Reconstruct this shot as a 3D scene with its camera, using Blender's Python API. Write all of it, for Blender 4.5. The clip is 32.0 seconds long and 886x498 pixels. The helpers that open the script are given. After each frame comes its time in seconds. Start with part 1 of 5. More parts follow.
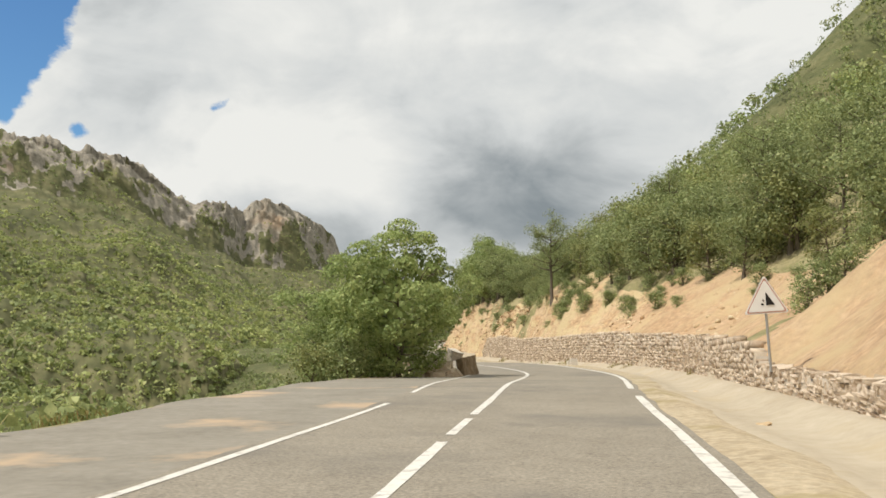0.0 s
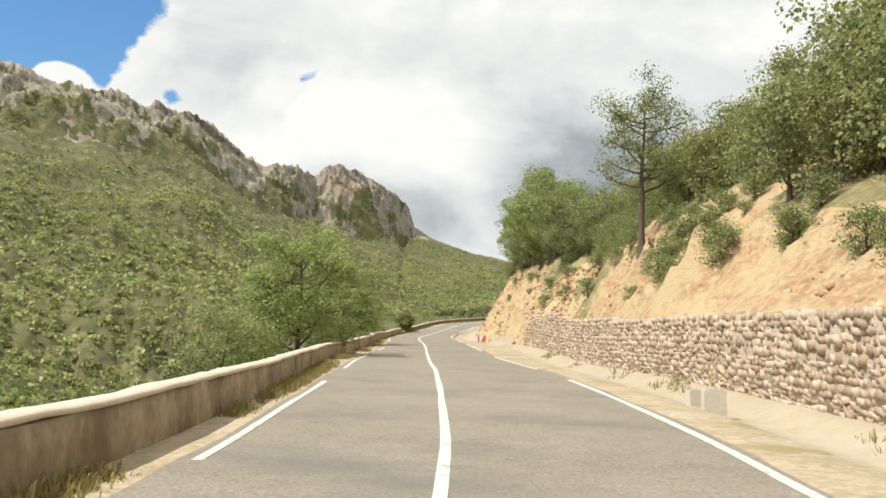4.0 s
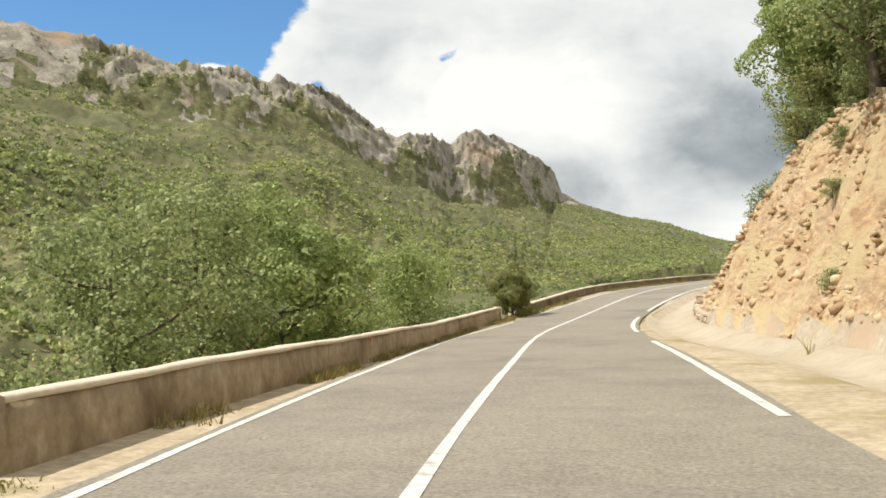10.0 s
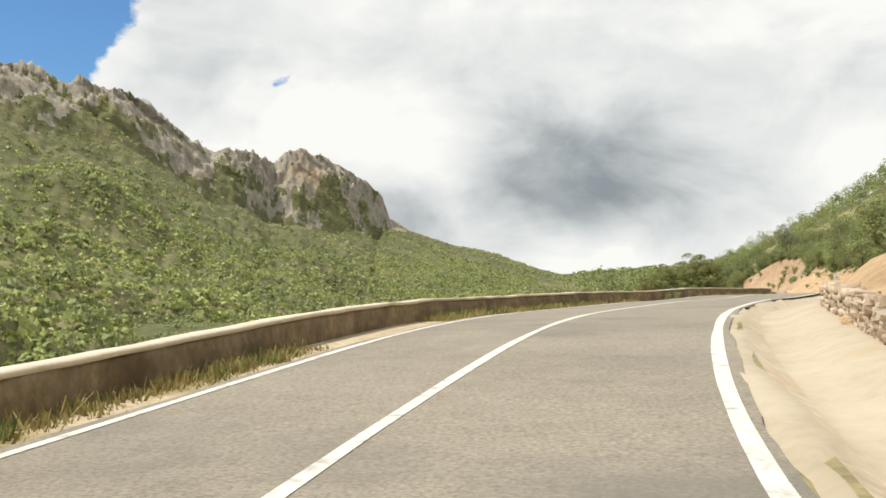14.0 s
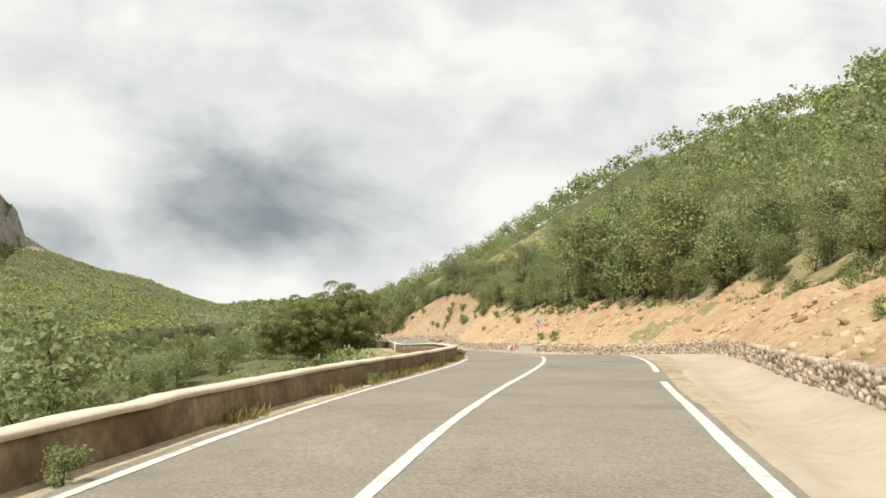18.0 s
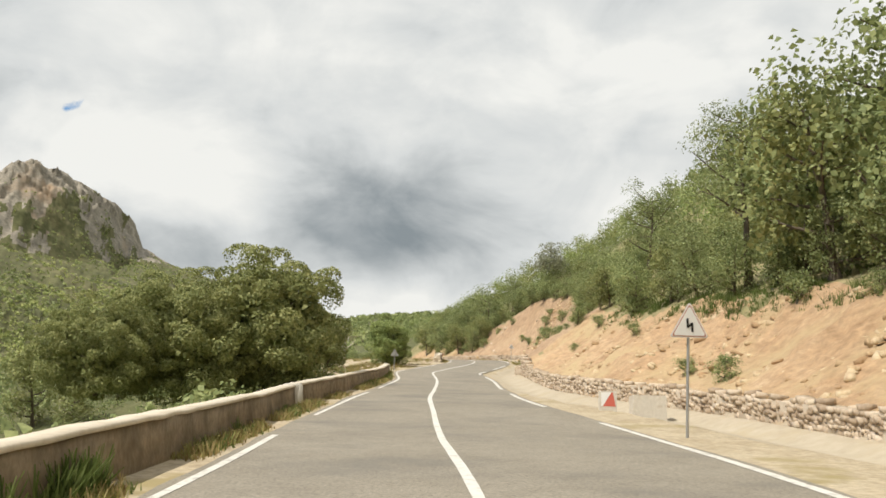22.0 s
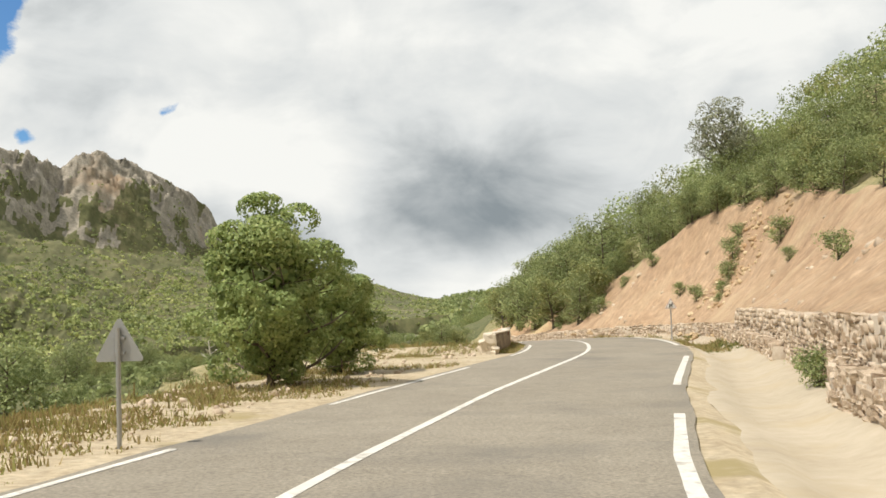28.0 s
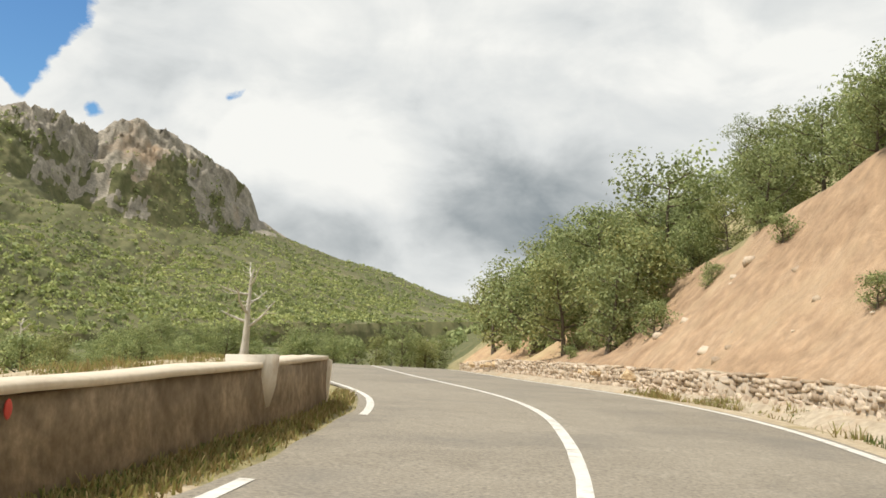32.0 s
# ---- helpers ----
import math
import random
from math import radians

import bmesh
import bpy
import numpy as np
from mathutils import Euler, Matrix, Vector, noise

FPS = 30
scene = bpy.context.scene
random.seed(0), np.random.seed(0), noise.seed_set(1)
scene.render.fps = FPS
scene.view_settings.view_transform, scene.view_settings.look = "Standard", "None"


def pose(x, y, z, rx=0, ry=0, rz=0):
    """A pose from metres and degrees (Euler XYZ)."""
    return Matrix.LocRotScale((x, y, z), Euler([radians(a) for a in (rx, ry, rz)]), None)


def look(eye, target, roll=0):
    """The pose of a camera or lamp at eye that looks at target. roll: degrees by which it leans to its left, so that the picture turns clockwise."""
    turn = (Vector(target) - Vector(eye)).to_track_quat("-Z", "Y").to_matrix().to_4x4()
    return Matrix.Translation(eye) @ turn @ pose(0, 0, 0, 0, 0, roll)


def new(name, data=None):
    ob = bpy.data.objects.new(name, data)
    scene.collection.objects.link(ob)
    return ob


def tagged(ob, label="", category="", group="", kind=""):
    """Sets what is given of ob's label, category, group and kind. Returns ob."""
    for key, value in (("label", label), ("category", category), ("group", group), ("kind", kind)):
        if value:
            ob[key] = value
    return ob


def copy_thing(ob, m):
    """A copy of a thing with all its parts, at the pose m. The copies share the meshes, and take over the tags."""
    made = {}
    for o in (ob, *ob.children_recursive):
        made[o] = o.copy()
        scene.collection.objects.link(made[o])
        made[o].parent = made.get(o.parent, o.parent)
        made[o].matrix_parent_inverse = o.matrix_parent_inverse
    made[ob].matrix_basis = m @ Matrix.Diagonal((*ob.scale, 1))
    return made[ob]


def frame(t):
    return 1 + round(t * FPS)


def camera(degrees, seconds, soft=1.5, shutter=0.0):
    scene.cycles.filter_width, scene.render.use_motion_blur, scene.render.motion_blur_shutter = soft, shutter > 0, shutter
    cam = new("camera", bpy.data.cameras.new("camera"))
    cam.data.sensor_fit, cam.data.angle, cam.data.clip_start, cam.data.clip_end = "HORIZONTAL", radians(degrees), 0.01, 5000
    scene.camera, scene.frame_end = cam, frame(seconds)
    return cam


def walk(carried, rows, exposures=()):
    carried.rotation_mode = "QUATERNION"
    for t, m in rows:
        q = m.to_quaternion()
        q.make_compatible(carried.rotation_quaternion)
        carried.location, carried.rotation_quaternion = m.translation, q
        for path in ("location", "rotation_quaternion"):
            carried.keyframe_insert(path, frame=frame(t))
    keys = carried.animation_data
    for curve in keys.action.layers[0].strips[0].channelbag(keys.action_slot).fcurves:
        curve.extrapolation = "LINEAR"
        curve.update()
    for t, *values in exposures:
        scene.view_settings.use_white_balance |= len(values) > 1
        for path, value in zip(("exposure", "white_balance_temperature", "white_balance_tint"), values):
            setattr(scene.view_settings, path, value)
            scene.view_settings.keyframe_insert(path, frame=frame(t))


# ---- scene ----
import functools

cam = camera(48.26, 32.0, soft=1.65)
# seconds, place, yaw, pitch and roll of the carried camera
PATH = [
    (0.0, 0.12, -0.12, 1.31, -0.78, 2.92, -0.90), (0.5, 0.92, 5.17, 1.03, -0.61, 3.00, -0.29), (1.0, 1.67, 10.37, 0.81, -0.67, 2.89, 0.12),
    (1.5, 2.36, 15.64, 0.65, -0.90, 1.03, 0.01), (2.0, 3.03, 20.97, 0.55, -1.23, 0.57, 0.79), (2.5, 3.73, 26.34, 0.38, -1.45, 0.64, -0.11),
    (3.0, 4.32, 31.74, 0.06, 0.68, 0.96, 0.17), (3.5, 4.73, 37.14, -0.21, 2.72, 1.25, 0.82), (4.0, 5.01, 42.56, -0.46, 3.88, 1.54, 1.64),
    (4.5, 5.21, 48.00, -0.73, 4.67, 1.90, 2.95), (5.0, 5.20, 53.46, -1.02, 6.83, 1.91, 2.78), (5.5, 4.92, 58.97, -1.30, 9.33, 2.35, 4.55),
    (6.0, 4.64, 64.54, -1.66, 10.64, 2.17, 1.80), (6.5, 4.12, 70.23, -1.96, 11.61, 2.12, -1.91), (7.0, 3.69, 75.99, -2.28, 12.18, 1.99, -1.12),
    (7.5, 3.00, 81.80, -2.65, 12.51, 1.53, 0.06), (8.0, 2.59, 87.61, -2.97, 12.52, 1.54, 0.11), (8.5, 2.04, 93.50, -3.32, 12.60, 0.26, -0.73),
    (9.0, 1.43, 99.46, -3.56, 12.52, 0.41, -1.68), (9.5, 0.80, 105.49, -3.74, 12.53, -0.23, -1.67), (10.0, 0.19, 111.46, -3.94, 12.60, 0.08, -1.88),
    (10.5, -0.29, 117.31, -4.21, 12.58, 0.73, -1.60), (11.0, -0.65, 123.00, -4.49, 12.69, 1.02, -1.19), (11.5, -0.96, 128.59, -4.79, 12.39, 1.47, -0.18),
    (12.0, -1.41, 134.11, -5.09, 12.19, 1.55, -0.03), (12.5, -1.90, 139.53, -5.38, 10.97, 1.61, -0.04), (13.0, -2.27, 144.91, -5.61, 9.45, 1.29, -0.56),
    (13.5, -2.36, 150.09, -5.81, 7.53, 1.26, -0.01), (14.0, -2.16, 155.08, -5.97, 2.69, 1.56, -0.50), (14.5, -1.61, 159.95, -5.93, -1.44, 1.88, -1.10),
    (15.0, -0.83, 164.74, -5.77, -2.93, 2.21, -1.83), (15.5, 0.02, 169.49, -5.59, -2.78, 2.51, -2.94), (16.0, 1.10, 174.22, -5.45, -6.05, 2.16, -2.92),
    (16.5, 2.30, 179.00, -5.52, -9.55, 2.22, -2.01), (17.0, 3.69, 183.93, -5.59, -12.58, 2.80, -1.83), (17.5, 5.42, 189.09, -5.62, -15.08, 2.93, -1.24),
    (18.0, 7.52, 194.39, -5.64, -16.42, 3.42, 1.03), (18.5, 9.89, 199.75, -5.80, -16.79, 3.79, 0.91), (19.0, 12.24, 205.39, -5.67, -17.27, 3.63, -0.17),
    (19.5, 14.84, 211.23, -5.79, -17.43, 3.93, -0.15), (20.0, 17.47, 217.02, -5.93, -17.14, 3.98, 0.19), (20.5, 19.85, 222.66, -5.98, -16.65, 4.13, 0.56),
    (21.0, 21.81, 228.36, -6.05, -13.51, 5.02, 1.70), (21.5, 23.80, 234.03, -6.29, -11.36, 4.51, 1.33), (22.0, 25.43, 239.78, -6.53, -9.01, 4.21, 1.55),
    (22.5, 26.87, 245.51, -6.77, -7.48, 3.62, 1.71), (23.0, 28.00, 251.09, -6.99, -5.27, 3.54, 3.14), (23.5, 28.70, 256.48, -7.28, -4.21, 3.55, 2.28),
    (24.0, 29.55, 261.99, -7.48, -4.05, 3.49, 0.34), (24.5, 30.45, 267.30, -7.62, -3.98, 3.33, -0.56), (25.0, 31.21, 272.44, -7.72, -3.94, 2.91, -0.94),
    (25.5, 32.16, 277.42, -7.88, -3.91, 2.29, -0.20), (26.0, 33.12, 282.31, -8.06, -4.34, 2.34, -0.54), (26.5, 34.14, 287.13, -8.24, -4.52, 2.53, -0.80),
    (27.0, 35.18, 291.92, -8.40, -4.06, 2.75, -1.00), (27.5, 36.20, 296.73, -8.50, -3.39, 2.97, -1.07), (28.0, 36.99, 301.57, -8.57, -3.44, 2.99, -1.89),
    (28.5, 37.88, 306.33, -8.59, -3.52, 3.14, -1.86), (29.0, 38.93, 311.00, -8.82, -4.19, 3.35, -2.90), (29.5, 40.05, 315.80, -8.96, -5.62, 3.43, -3.06),
    (30.0, 41.21, 320.65, -9.02, -5.79, 4.00, 1.09), (30.5, 42.36, 325.57, -9.18, -5.54, 4.99, 1.29), (31.0, 43.41, 330.20, -9.22, -4.19, 4.67, 3.07),
    (31.5, 44.19, 334.72, -9.30, -2.76, 3.87, 3.13), (32.0, 44.87, 339.21, -9.33, -0.55, 3.29, 3.60),
]


def ride(x, y, z, yaw, pitch, roll):
    return Matrix.Translation((x, y, z)) @ pose(0, 0, 0, 0, 0, yaw) @ pose(0, 0, 0, 90 + pitch) @ pose(0, 0, 0, 0, 0, roll)


walk(cam, [(r[0], ride(*r[1:])) for r in PATH], exposures=[(0.0, 0.0), (1.0, 0.12), (2.0, 0.22), (9.0, 0.25), (13.0, 0.2), (19.0, 0.12), (21.0, -0.02), (22.0, 0.06), (25.0, 0.15), (29.0, 0.12), (31.0, 0.02), (32.0, 0.14)])

# ---- sky and sun ----
SUN_AZ, SUN_EL = 110.0, 58.0  # degrees to the left of +y, and above the horizon
sun = new("sun", bpy.data.lights.new("sun", "SUN"))
sun.data.energy, sun.data.angle, sun.data.color = 4.2, radians(0.6), (1.0, 0.94, 0.84)
sun_way = Vector((-math.sin(radians(SUN_AZ)) * math.cos(radians(SUN_EL)), math.cos(radians(SUN_AZ)) * math.cos(radians(SUN_EL)), math.sin(radians(SUN_EL))))
sun.matrix_world = look(sun_way * 300, (0, 0, 0))


def wire(tree, a, b):
    tree.links.new(a, b)


def make_sky():
    world = bpy.data.worlds.new("sky")
    scene.world = world
    world.use_nodes = True
    t = world.node_tree
    t.nodes.clear()
    add = t.nodes.new
    out, bg = add("ShaderNodeOutputWorld"), add("ShaderNodeBackground")
    sky = add("ShaderNodeTexSky")
    sky.sky_type, sky.sun_disc, sky.sun_elevation, sky.sun_rotation = "NISHITA", False, radians(SUN_EL), radians(-SUN_AZ)
    sky.air_density, sky.dust_density, sky.ozone_density = 1.0, 0.6, 1.5
    co = add("ShaderNodeTexCoord")
    sep = add("ShaderNodeSeparateXYZ")
    wire(t, co.outputs["Generated"], sep.inputs[0])

    def m(op, a, b=None, c=None):
        n = add("ShaderNodeMath")
        n.operation = op
        for k, v in enumerate((a, b, c)):
            if v is None:
                continue
            if isinstance(v, (int, float)):
                n.inputs[k].default_value = v
            else:
                wire(t, v, n.inputs[k])
        return n.outputs[0]

    def way(bearing, height):
        b, e = radians(bearing), radians(height)
        return (-math.sin(b) * math.cos(e), math.cos(b) * math.cos(e), math.sin(e))

    def near(bearing, height, reach, soft, flat=1.0):
        """1 inside a round of the sky, 0 outside, ragged by the cloud noise."""
        n = add("ShaderNodeVectorMath")
        n.operation = "DISTANCE"
        wire(t, co.outputs["Generated"], n.inputs[0])
        n.inputs[1].default_value = way(bearing, height)
        if flat != 1.0:
            sq = add("ShaderNodeVectorMath")
            sq.operation = "MULTIPLY"
            sq.inputs[1].default_value = (1, 1, flat)
            wire(t, co.outputs["Generated"], sq.inputs[0]), wire(t, sq.outputs[0], n.inputs[0])
            x, y, z = way(bearing, height)
            n.inputs[1].default_value = (x, y, z * flat)
        r = add("ShaderNodeMapRange")
        r.interpolation_type = "SMOOTHSTEP"
        r.inputs["From Min"].default_value, r.inputs["From Max"].default_value = reach + soft, reach - soft
        wire(t, n.outputs["Value"], r.inputs["Value"])
        return r.outputs[0]

    def cloud(scale, detail, rough, off, flat=1.7, curl=0.0):
        mp = add("ShaderNodeMapping")
        mp.inputs["Location"].default_value, mp.inputs["Scale"].default_value = off, (1, 1, flat)
        n = add("ShaderNodeTexNoise")
        n.inputs["Scale"].default_value, n.inputs["Detail"].default_value, n.inputs["Roughness"].default_value = scale, detail, rough
        n.inputs["Distortion"].default_value = curl
        wire(t, co.outputs["Generated"], mp.inputs[0]), wire(t, mp.outputs[0], n.inputs["Vector"])
        return n.outputs["Fac"]

    h = m("MAXIMUM", sep.outputs[2], 0.0)
    # broken cloud: a wide blue opening high on the left, a few small holes, closed elsewhere
    fine, big = cloud(7.0, 8, 0.6, (0.4, 5.2, 2)), cloud(2.6, 4, 0.5, (3.1, 1.7, 0))
    total = lambda *terms: functools.reduce(lambda a, b: m("ADD", a, b), [m("MULTIPLY", v, k) for v, k in terms])
    opening = total((near(29.5, 18.0, 0.175, 0.05), 1.15), (near(12.3, 10.9, 0.004, 0.03), 0.95), (near(11.4, 11.5, 0.002, 0.026), 0.8), (near(19.5, 9.6, 0.004, 0.03), 0.7),
                    (near(60, 30, 0.3, 0.15), 1.1), (near(SUN_AZ, SUN_EL, 0.4, 0.2), 1.1), (near(30.5, 9.6, 0.02, 0.02, 0.8), -1.0), (near(25.6, 9.4, 0.024, 0.02), -1.05), (near(21.5, 9.2, 0.014, 0.016), -0.8))
    thick = m("SUBTRACT", m("ADD", m("MULTIPLY_ADD", fine, 1.5, -0.06), m("MULTIPLY", big, 0.25)), opening)
    ramp = add("ShaderNodeValToRGB")
    ramp.color_ramp.elements[0].position, ramp.color_ramp.elements[1].position = 0.25, 0.36
    wire(t, thick, ramp.inputs[0])
    # white tops, grey bellies, darkest low over the pass
    shade = add("ShaderNodeValToRGB")
    e = shade.color_ramp.elements
    e[0].position, e[0].color = 0.06, (0.25, 0.285, 0.305, 1)
    e[1].position, e[1].color = 0.72, (0.85, 0.85, 0.815, 1)
    mid = e.new(0.45)
    mid.color = (0.66, 0.68, 0.675, 1)
    belly, puff = cloud(3.2, 6, 0.52, (7.3, 2.9, 1), 2.4), cloud(7.5, 9, 0.56, (1.3, 9.9, 4), 1.5, 0.5)
    # rounded white heads standing out of the grey
    head = add("ShaderNodeMapRange")
    head.interpolation_type = "SMOOTHSTEP"
    head.inputs["From Min"].default_value, head.inputs["From Max"].default_value = 0.44, 0.6
    wire(t, cloud(5.2, 10, 0.5, (4.1, 0.7, 8.2), 1.6, 0.35), head.inputs["Value"])
    tone = m("ADD", m("MULTIPLY_ADD", belly, 0.9, -0.25), m("ADD", m("MULTIPLY", puff, 0.72), m("MULTIPLY", head.outputs[0], 0.16)))
    dark = total((near(-4, 4.6, 0.15, 0.13, 2.3), 0.26), (near(-28, 13, 0.07, 0.08), 0.16), (near(-9, 17, 0.06, 0.06), 0.12), (near(3, 13, 0.05, 0.06), 0.08))
    glow = total((near(6, 9, 0.09, 0.08), 0.12), (near(-6, 0.6, 0.05, 0.05, 1.8), 0.34), (near(2.5, 8, 0.03, 0.03), 0.08), (near(-20, 6, 0.04, 0.05), 0.1))
    wire(t, m("ADD", m("SUBTRACT", tone, dark), glow), shade.inputs[0])
    light = add("ShaderNodeMix")
    light.data_type = "RGBA"
    sky_s = add("ShaderNodeMix")
    sky_s.data_type, sky_s.blend_type = "RGBA", "MULTIPLY"
    sky_s.inputs[0].default_value = 1.0
    wire(t, sky.outputs[0], sky_s.inputs[6])
    sky_s.inputs[7].default_value = (0.06, 0.09, 0.115, 1)
    wire(t, ramp.outputs[0], light.inputs[0]), wire(t, sky_s.outputs[2], light.inputs[6]), wire(t, shade.outputs[0], light.inputs[7])
    wire(t, light.outputs[2], bg.inputs[0])
    bg.inputs[1].default_value = 1.0
    wire(t, bg.outputs[0], out.inputs[0])


make_sky()

# ---- materials ----
def material(name, colors, scale=1.0, rough=0.9, bump=0.3, bump_scale=None, spot=None, metal=0.0, coords="Object", island=0.0, each=0.0, stretch=None, translucent=0.0, spots_scale=0.3, spot_range=(0.55, 0.65), grain=0.0, grain_scale=9.0):
    """A surface of two or three colours mixed by coarse and fine noise, with relief; spot is a stain colour in patches of its own."""
    mat = bpy.data.materials.new(name)
    mat.use_nodes = True
    t = mat.node_tree
    bsdf = t.nodes["Principled BSDF"]
    add = t.nodes.new
    co = add("ShaderNodeTexCoord")
    vec = co.outputs[coords]
    if stretch:
        mp = add("ShaderNodeMapping")
        mp.inputs["Scale"].default_value = stretch
        wire(t, vec, mp.inputs[0])
        vec = mp.outputs[0]

    def noise_at(s, detail=6, r=0.6):
        n = add("ShaderNodeTexNoise")
        n.inputs["Scale"].default_value, n.inputs["Detail"].default_value, n.inputs["Roughness"].default_value = s, detail, r
        wire(t, vec, n.inputs["Vector"])
        return n.outputs["Fac"]

    ramp = add("ShaderNodeValToRGB")
    e = ramp.color_ramp.elements
    e[0].position, e[0].color = 0.32, (*colors[0], 1)
    e[1].position, e[1].color = 0.68, (*colors[-1], 1)
    for k, c in enumerate(colors[1:-1]):
        n = e.new(0.32 + 0.36 * (k + 1) / (len(colors) - 1))
        n.color = (*c, 1)
    coarse, fine = noise_at(scale), noise_at(scale * 7.3, 8, 0.65)
    mix = add("ShaderNodeMath")
    mix.operation = "MULTIPLY_ADD"
    mix.inputs[1].default_value = 0.5
    half = add("ShaderNodeMath")
    half.operation = "MULTIPLY"
    half.inputs[1].default_value = 0.5
    wire(t, fine, half.inputs[0]), wire(t, coarse, mix.inputs[0]), wire(t, half.outputs[0], mix.inputs[2])
    drive = mix.outputs[0]
    if island or each:
        src = add("ShaderNodeNewGeometry").outputs["Random Per Island"] if island else add("ShaderNodeObjectInfo").outputs["Random"]
        k = add("ShaderNodeMath")
        k.operation = "MULTIPLY_ADD"
        k.inputs[1].default_value, k.inputs[2].default_value = island or each, -0.5 * (island or each)
        wire(t, src, k.inputs[0])
        s = add("ShaderNodeMath")
        wire(t, drive, s.inputs[0]), wire(t, k.outputs[0], s.inputs[1])
        drive = s.outputs[0]
    wire(t, drive, ramp.inputs[0])
    color = ramp.outputs[0]
    if grain:
        gm = add("ShaderNodeMix")
        gm.data_type, gm.blend_type = "RGBA", "OVERLAY"
        gm.inputs[0].default_value = grain
        wire(t, color, gm.inputs[6]), wire(t, noise_at(grain_scale, 4, 0.7), gm.inputs[7])
        color = gm.outputs[2]
    if spot:
        sr = add("ShaderNodeValToRGB")
        sr.color_ramp.elements[0].position, sr.color_ramp.elements[1].position = spot_range
        wire(t, noise_at(spots_scale, 5, 0.6), sr.inputs[0])
        mx = add("ShaderNodeMix")
        mx.data_type = "RGBA"
        wire(t, sr.outputs[0], mx.inputs[0]), wire(t, color, mx.inputs[6])
        mx.inputs[7].default_value = (*spot, 1)
        color = mx.outputs[2]
    wire(t, color, bsdf.inputs["Base Color"])
    bsdf.inputs["Roughness"].default_value, bsdf.inputs["Metallic"].default_value = rough, metal
    bsdf.inputs["Specular IOR Level"].default_value = 0.25
    if bump:
        b = add("ShaderNodeBump")
        b.inputs["Strength"].default_value, b.inputs["Distance"].default_value = bump, 0.05 / max(0.2, (bump_scale or scale * 7) / 7)
        wire(t, noise_at(bump_scale or scale * 9, 8, 0.7), b.inputs["Height"])
        wire(t, b.outputs[0], bsdf.inputs["Normal"])
    if translucent:
        tr, ms = add("ShaderNodeBsdfTranslucent"), add("ShaderNodeMixShader")
        ms.inputs[0].default_value = translucent
        wire(t, color, tr.inputs[0]), wire(t, bsdf.outputs[0], ms.inputs[1]), wire(t, tr.outputs[0], ms.inputs[2])
        wire(t, ms.outputs[0], t.nodes["Material Output"].inputs[0])
    return mat


ASPHALT = material("asphalt", [(0.2163, 0.188, 0.1444), (0.2626, 0.23, 0.1777), (0.3008, 0.264, 0.2052)], 0.3, 0.85, 0.5, 30, spot=(0.17, 0.155, 0.13), spots_scale=0.35, spot_range=(0.5, 0.78), grain=1.0, grain_scale=24)
GRAVEL = material("gravel", [(0.191, 0.170, 0.134), (0.255, 0.230, 0.184), (0.319, 0.285, 0.234)], 0.9, 0.95, 0.4, 24, spot=(0.44, 0.33, 0.22), spots_scale=0.35)
PAINT = material("road_paint", [(0.56, 0.53, 0.46), (0.74, 0.71, 0.64)], 2.0, 0.7, 0.1, 30, spot=(0.33, 0.3, 0.26), spots_scale=5, spot_range=(0.52, 0.72))
DIRT = material("dirt", [(0.32, 0.25, 0.155), (0.43, 0.35, 0.235), (0.52, 0.44, 0.31)], 0.7, 0.95, 0.3, 16, spot=(0.32, 0.26, 0.13), spots_scale=0.5, grain=0.6, grain_scale=7)
SAND = material("sandy_soil", [(0.316, 0.253, 0.170), (0.420, 0.348, 0.249), (0.475, 0.404, 0.301)], 0.5, 0.95, 0.25, 14, spot=(0.42, 0.31, 0.2), spots_scale=0.45, spot_range=(0.52, 0.7), grain=0.5, grain_scale=6)
SOIL = material("red_soil", [(0.37, 0.23, 0.125), (0.48, 0.32, 0.185), (0.56, 0.4, 0.25)], 0.28, 0.95, 1.0, 2.4, spot=(0.52, 0.39, 0.22), spots_scale=0.3, spot_range=(0.48, 0.66), grain=0.6, grain_scale=3.5)
GRASSY = material("dry_grass_ground", [(0.16, 0.155, 0.06), (0.27, 0.235, 0.115), (0.42, 0.345, 0.2)], 0.3, 0.95, 0.7, 6, grain=0.7, grain_scale=4)
CUT_ROCK = material("ochre_rock", [(0.36, 0.21, 0.1), (0.5, 0.345, 0.2), (0.6, 0.47, 0.31)], 0.45, 0.95, 1.0, 3.2, spot=(0.55, 0.43, 0.24), spots_scale=0.5, spot_range=(0.46, 0.6), grain=0.85, grain_scale=2.6, stretch=(1, 1, 1.9))
SCAR = material("brown_earth", [(0.31, 0.2, 0.12), (0.42, 0.285, 0.175), (0.5, 0.36, 0.235)], 0.22, 0.95, 0.9, 1.6, spot=(0.5, 0.37, 0.23), spots_scale=0.25, spot_range=(0.52, 0.7), grain=0.6, grain_scale=2.5, stretch=(1, 1, 0.35))
FOREST = material("forest_ground", [(0.065, 0.075, 0.03), (0.115, 0.12, 0.05), (0.2, 0.18, 0.09)], 0.09, 0.95, 0.6, 2)
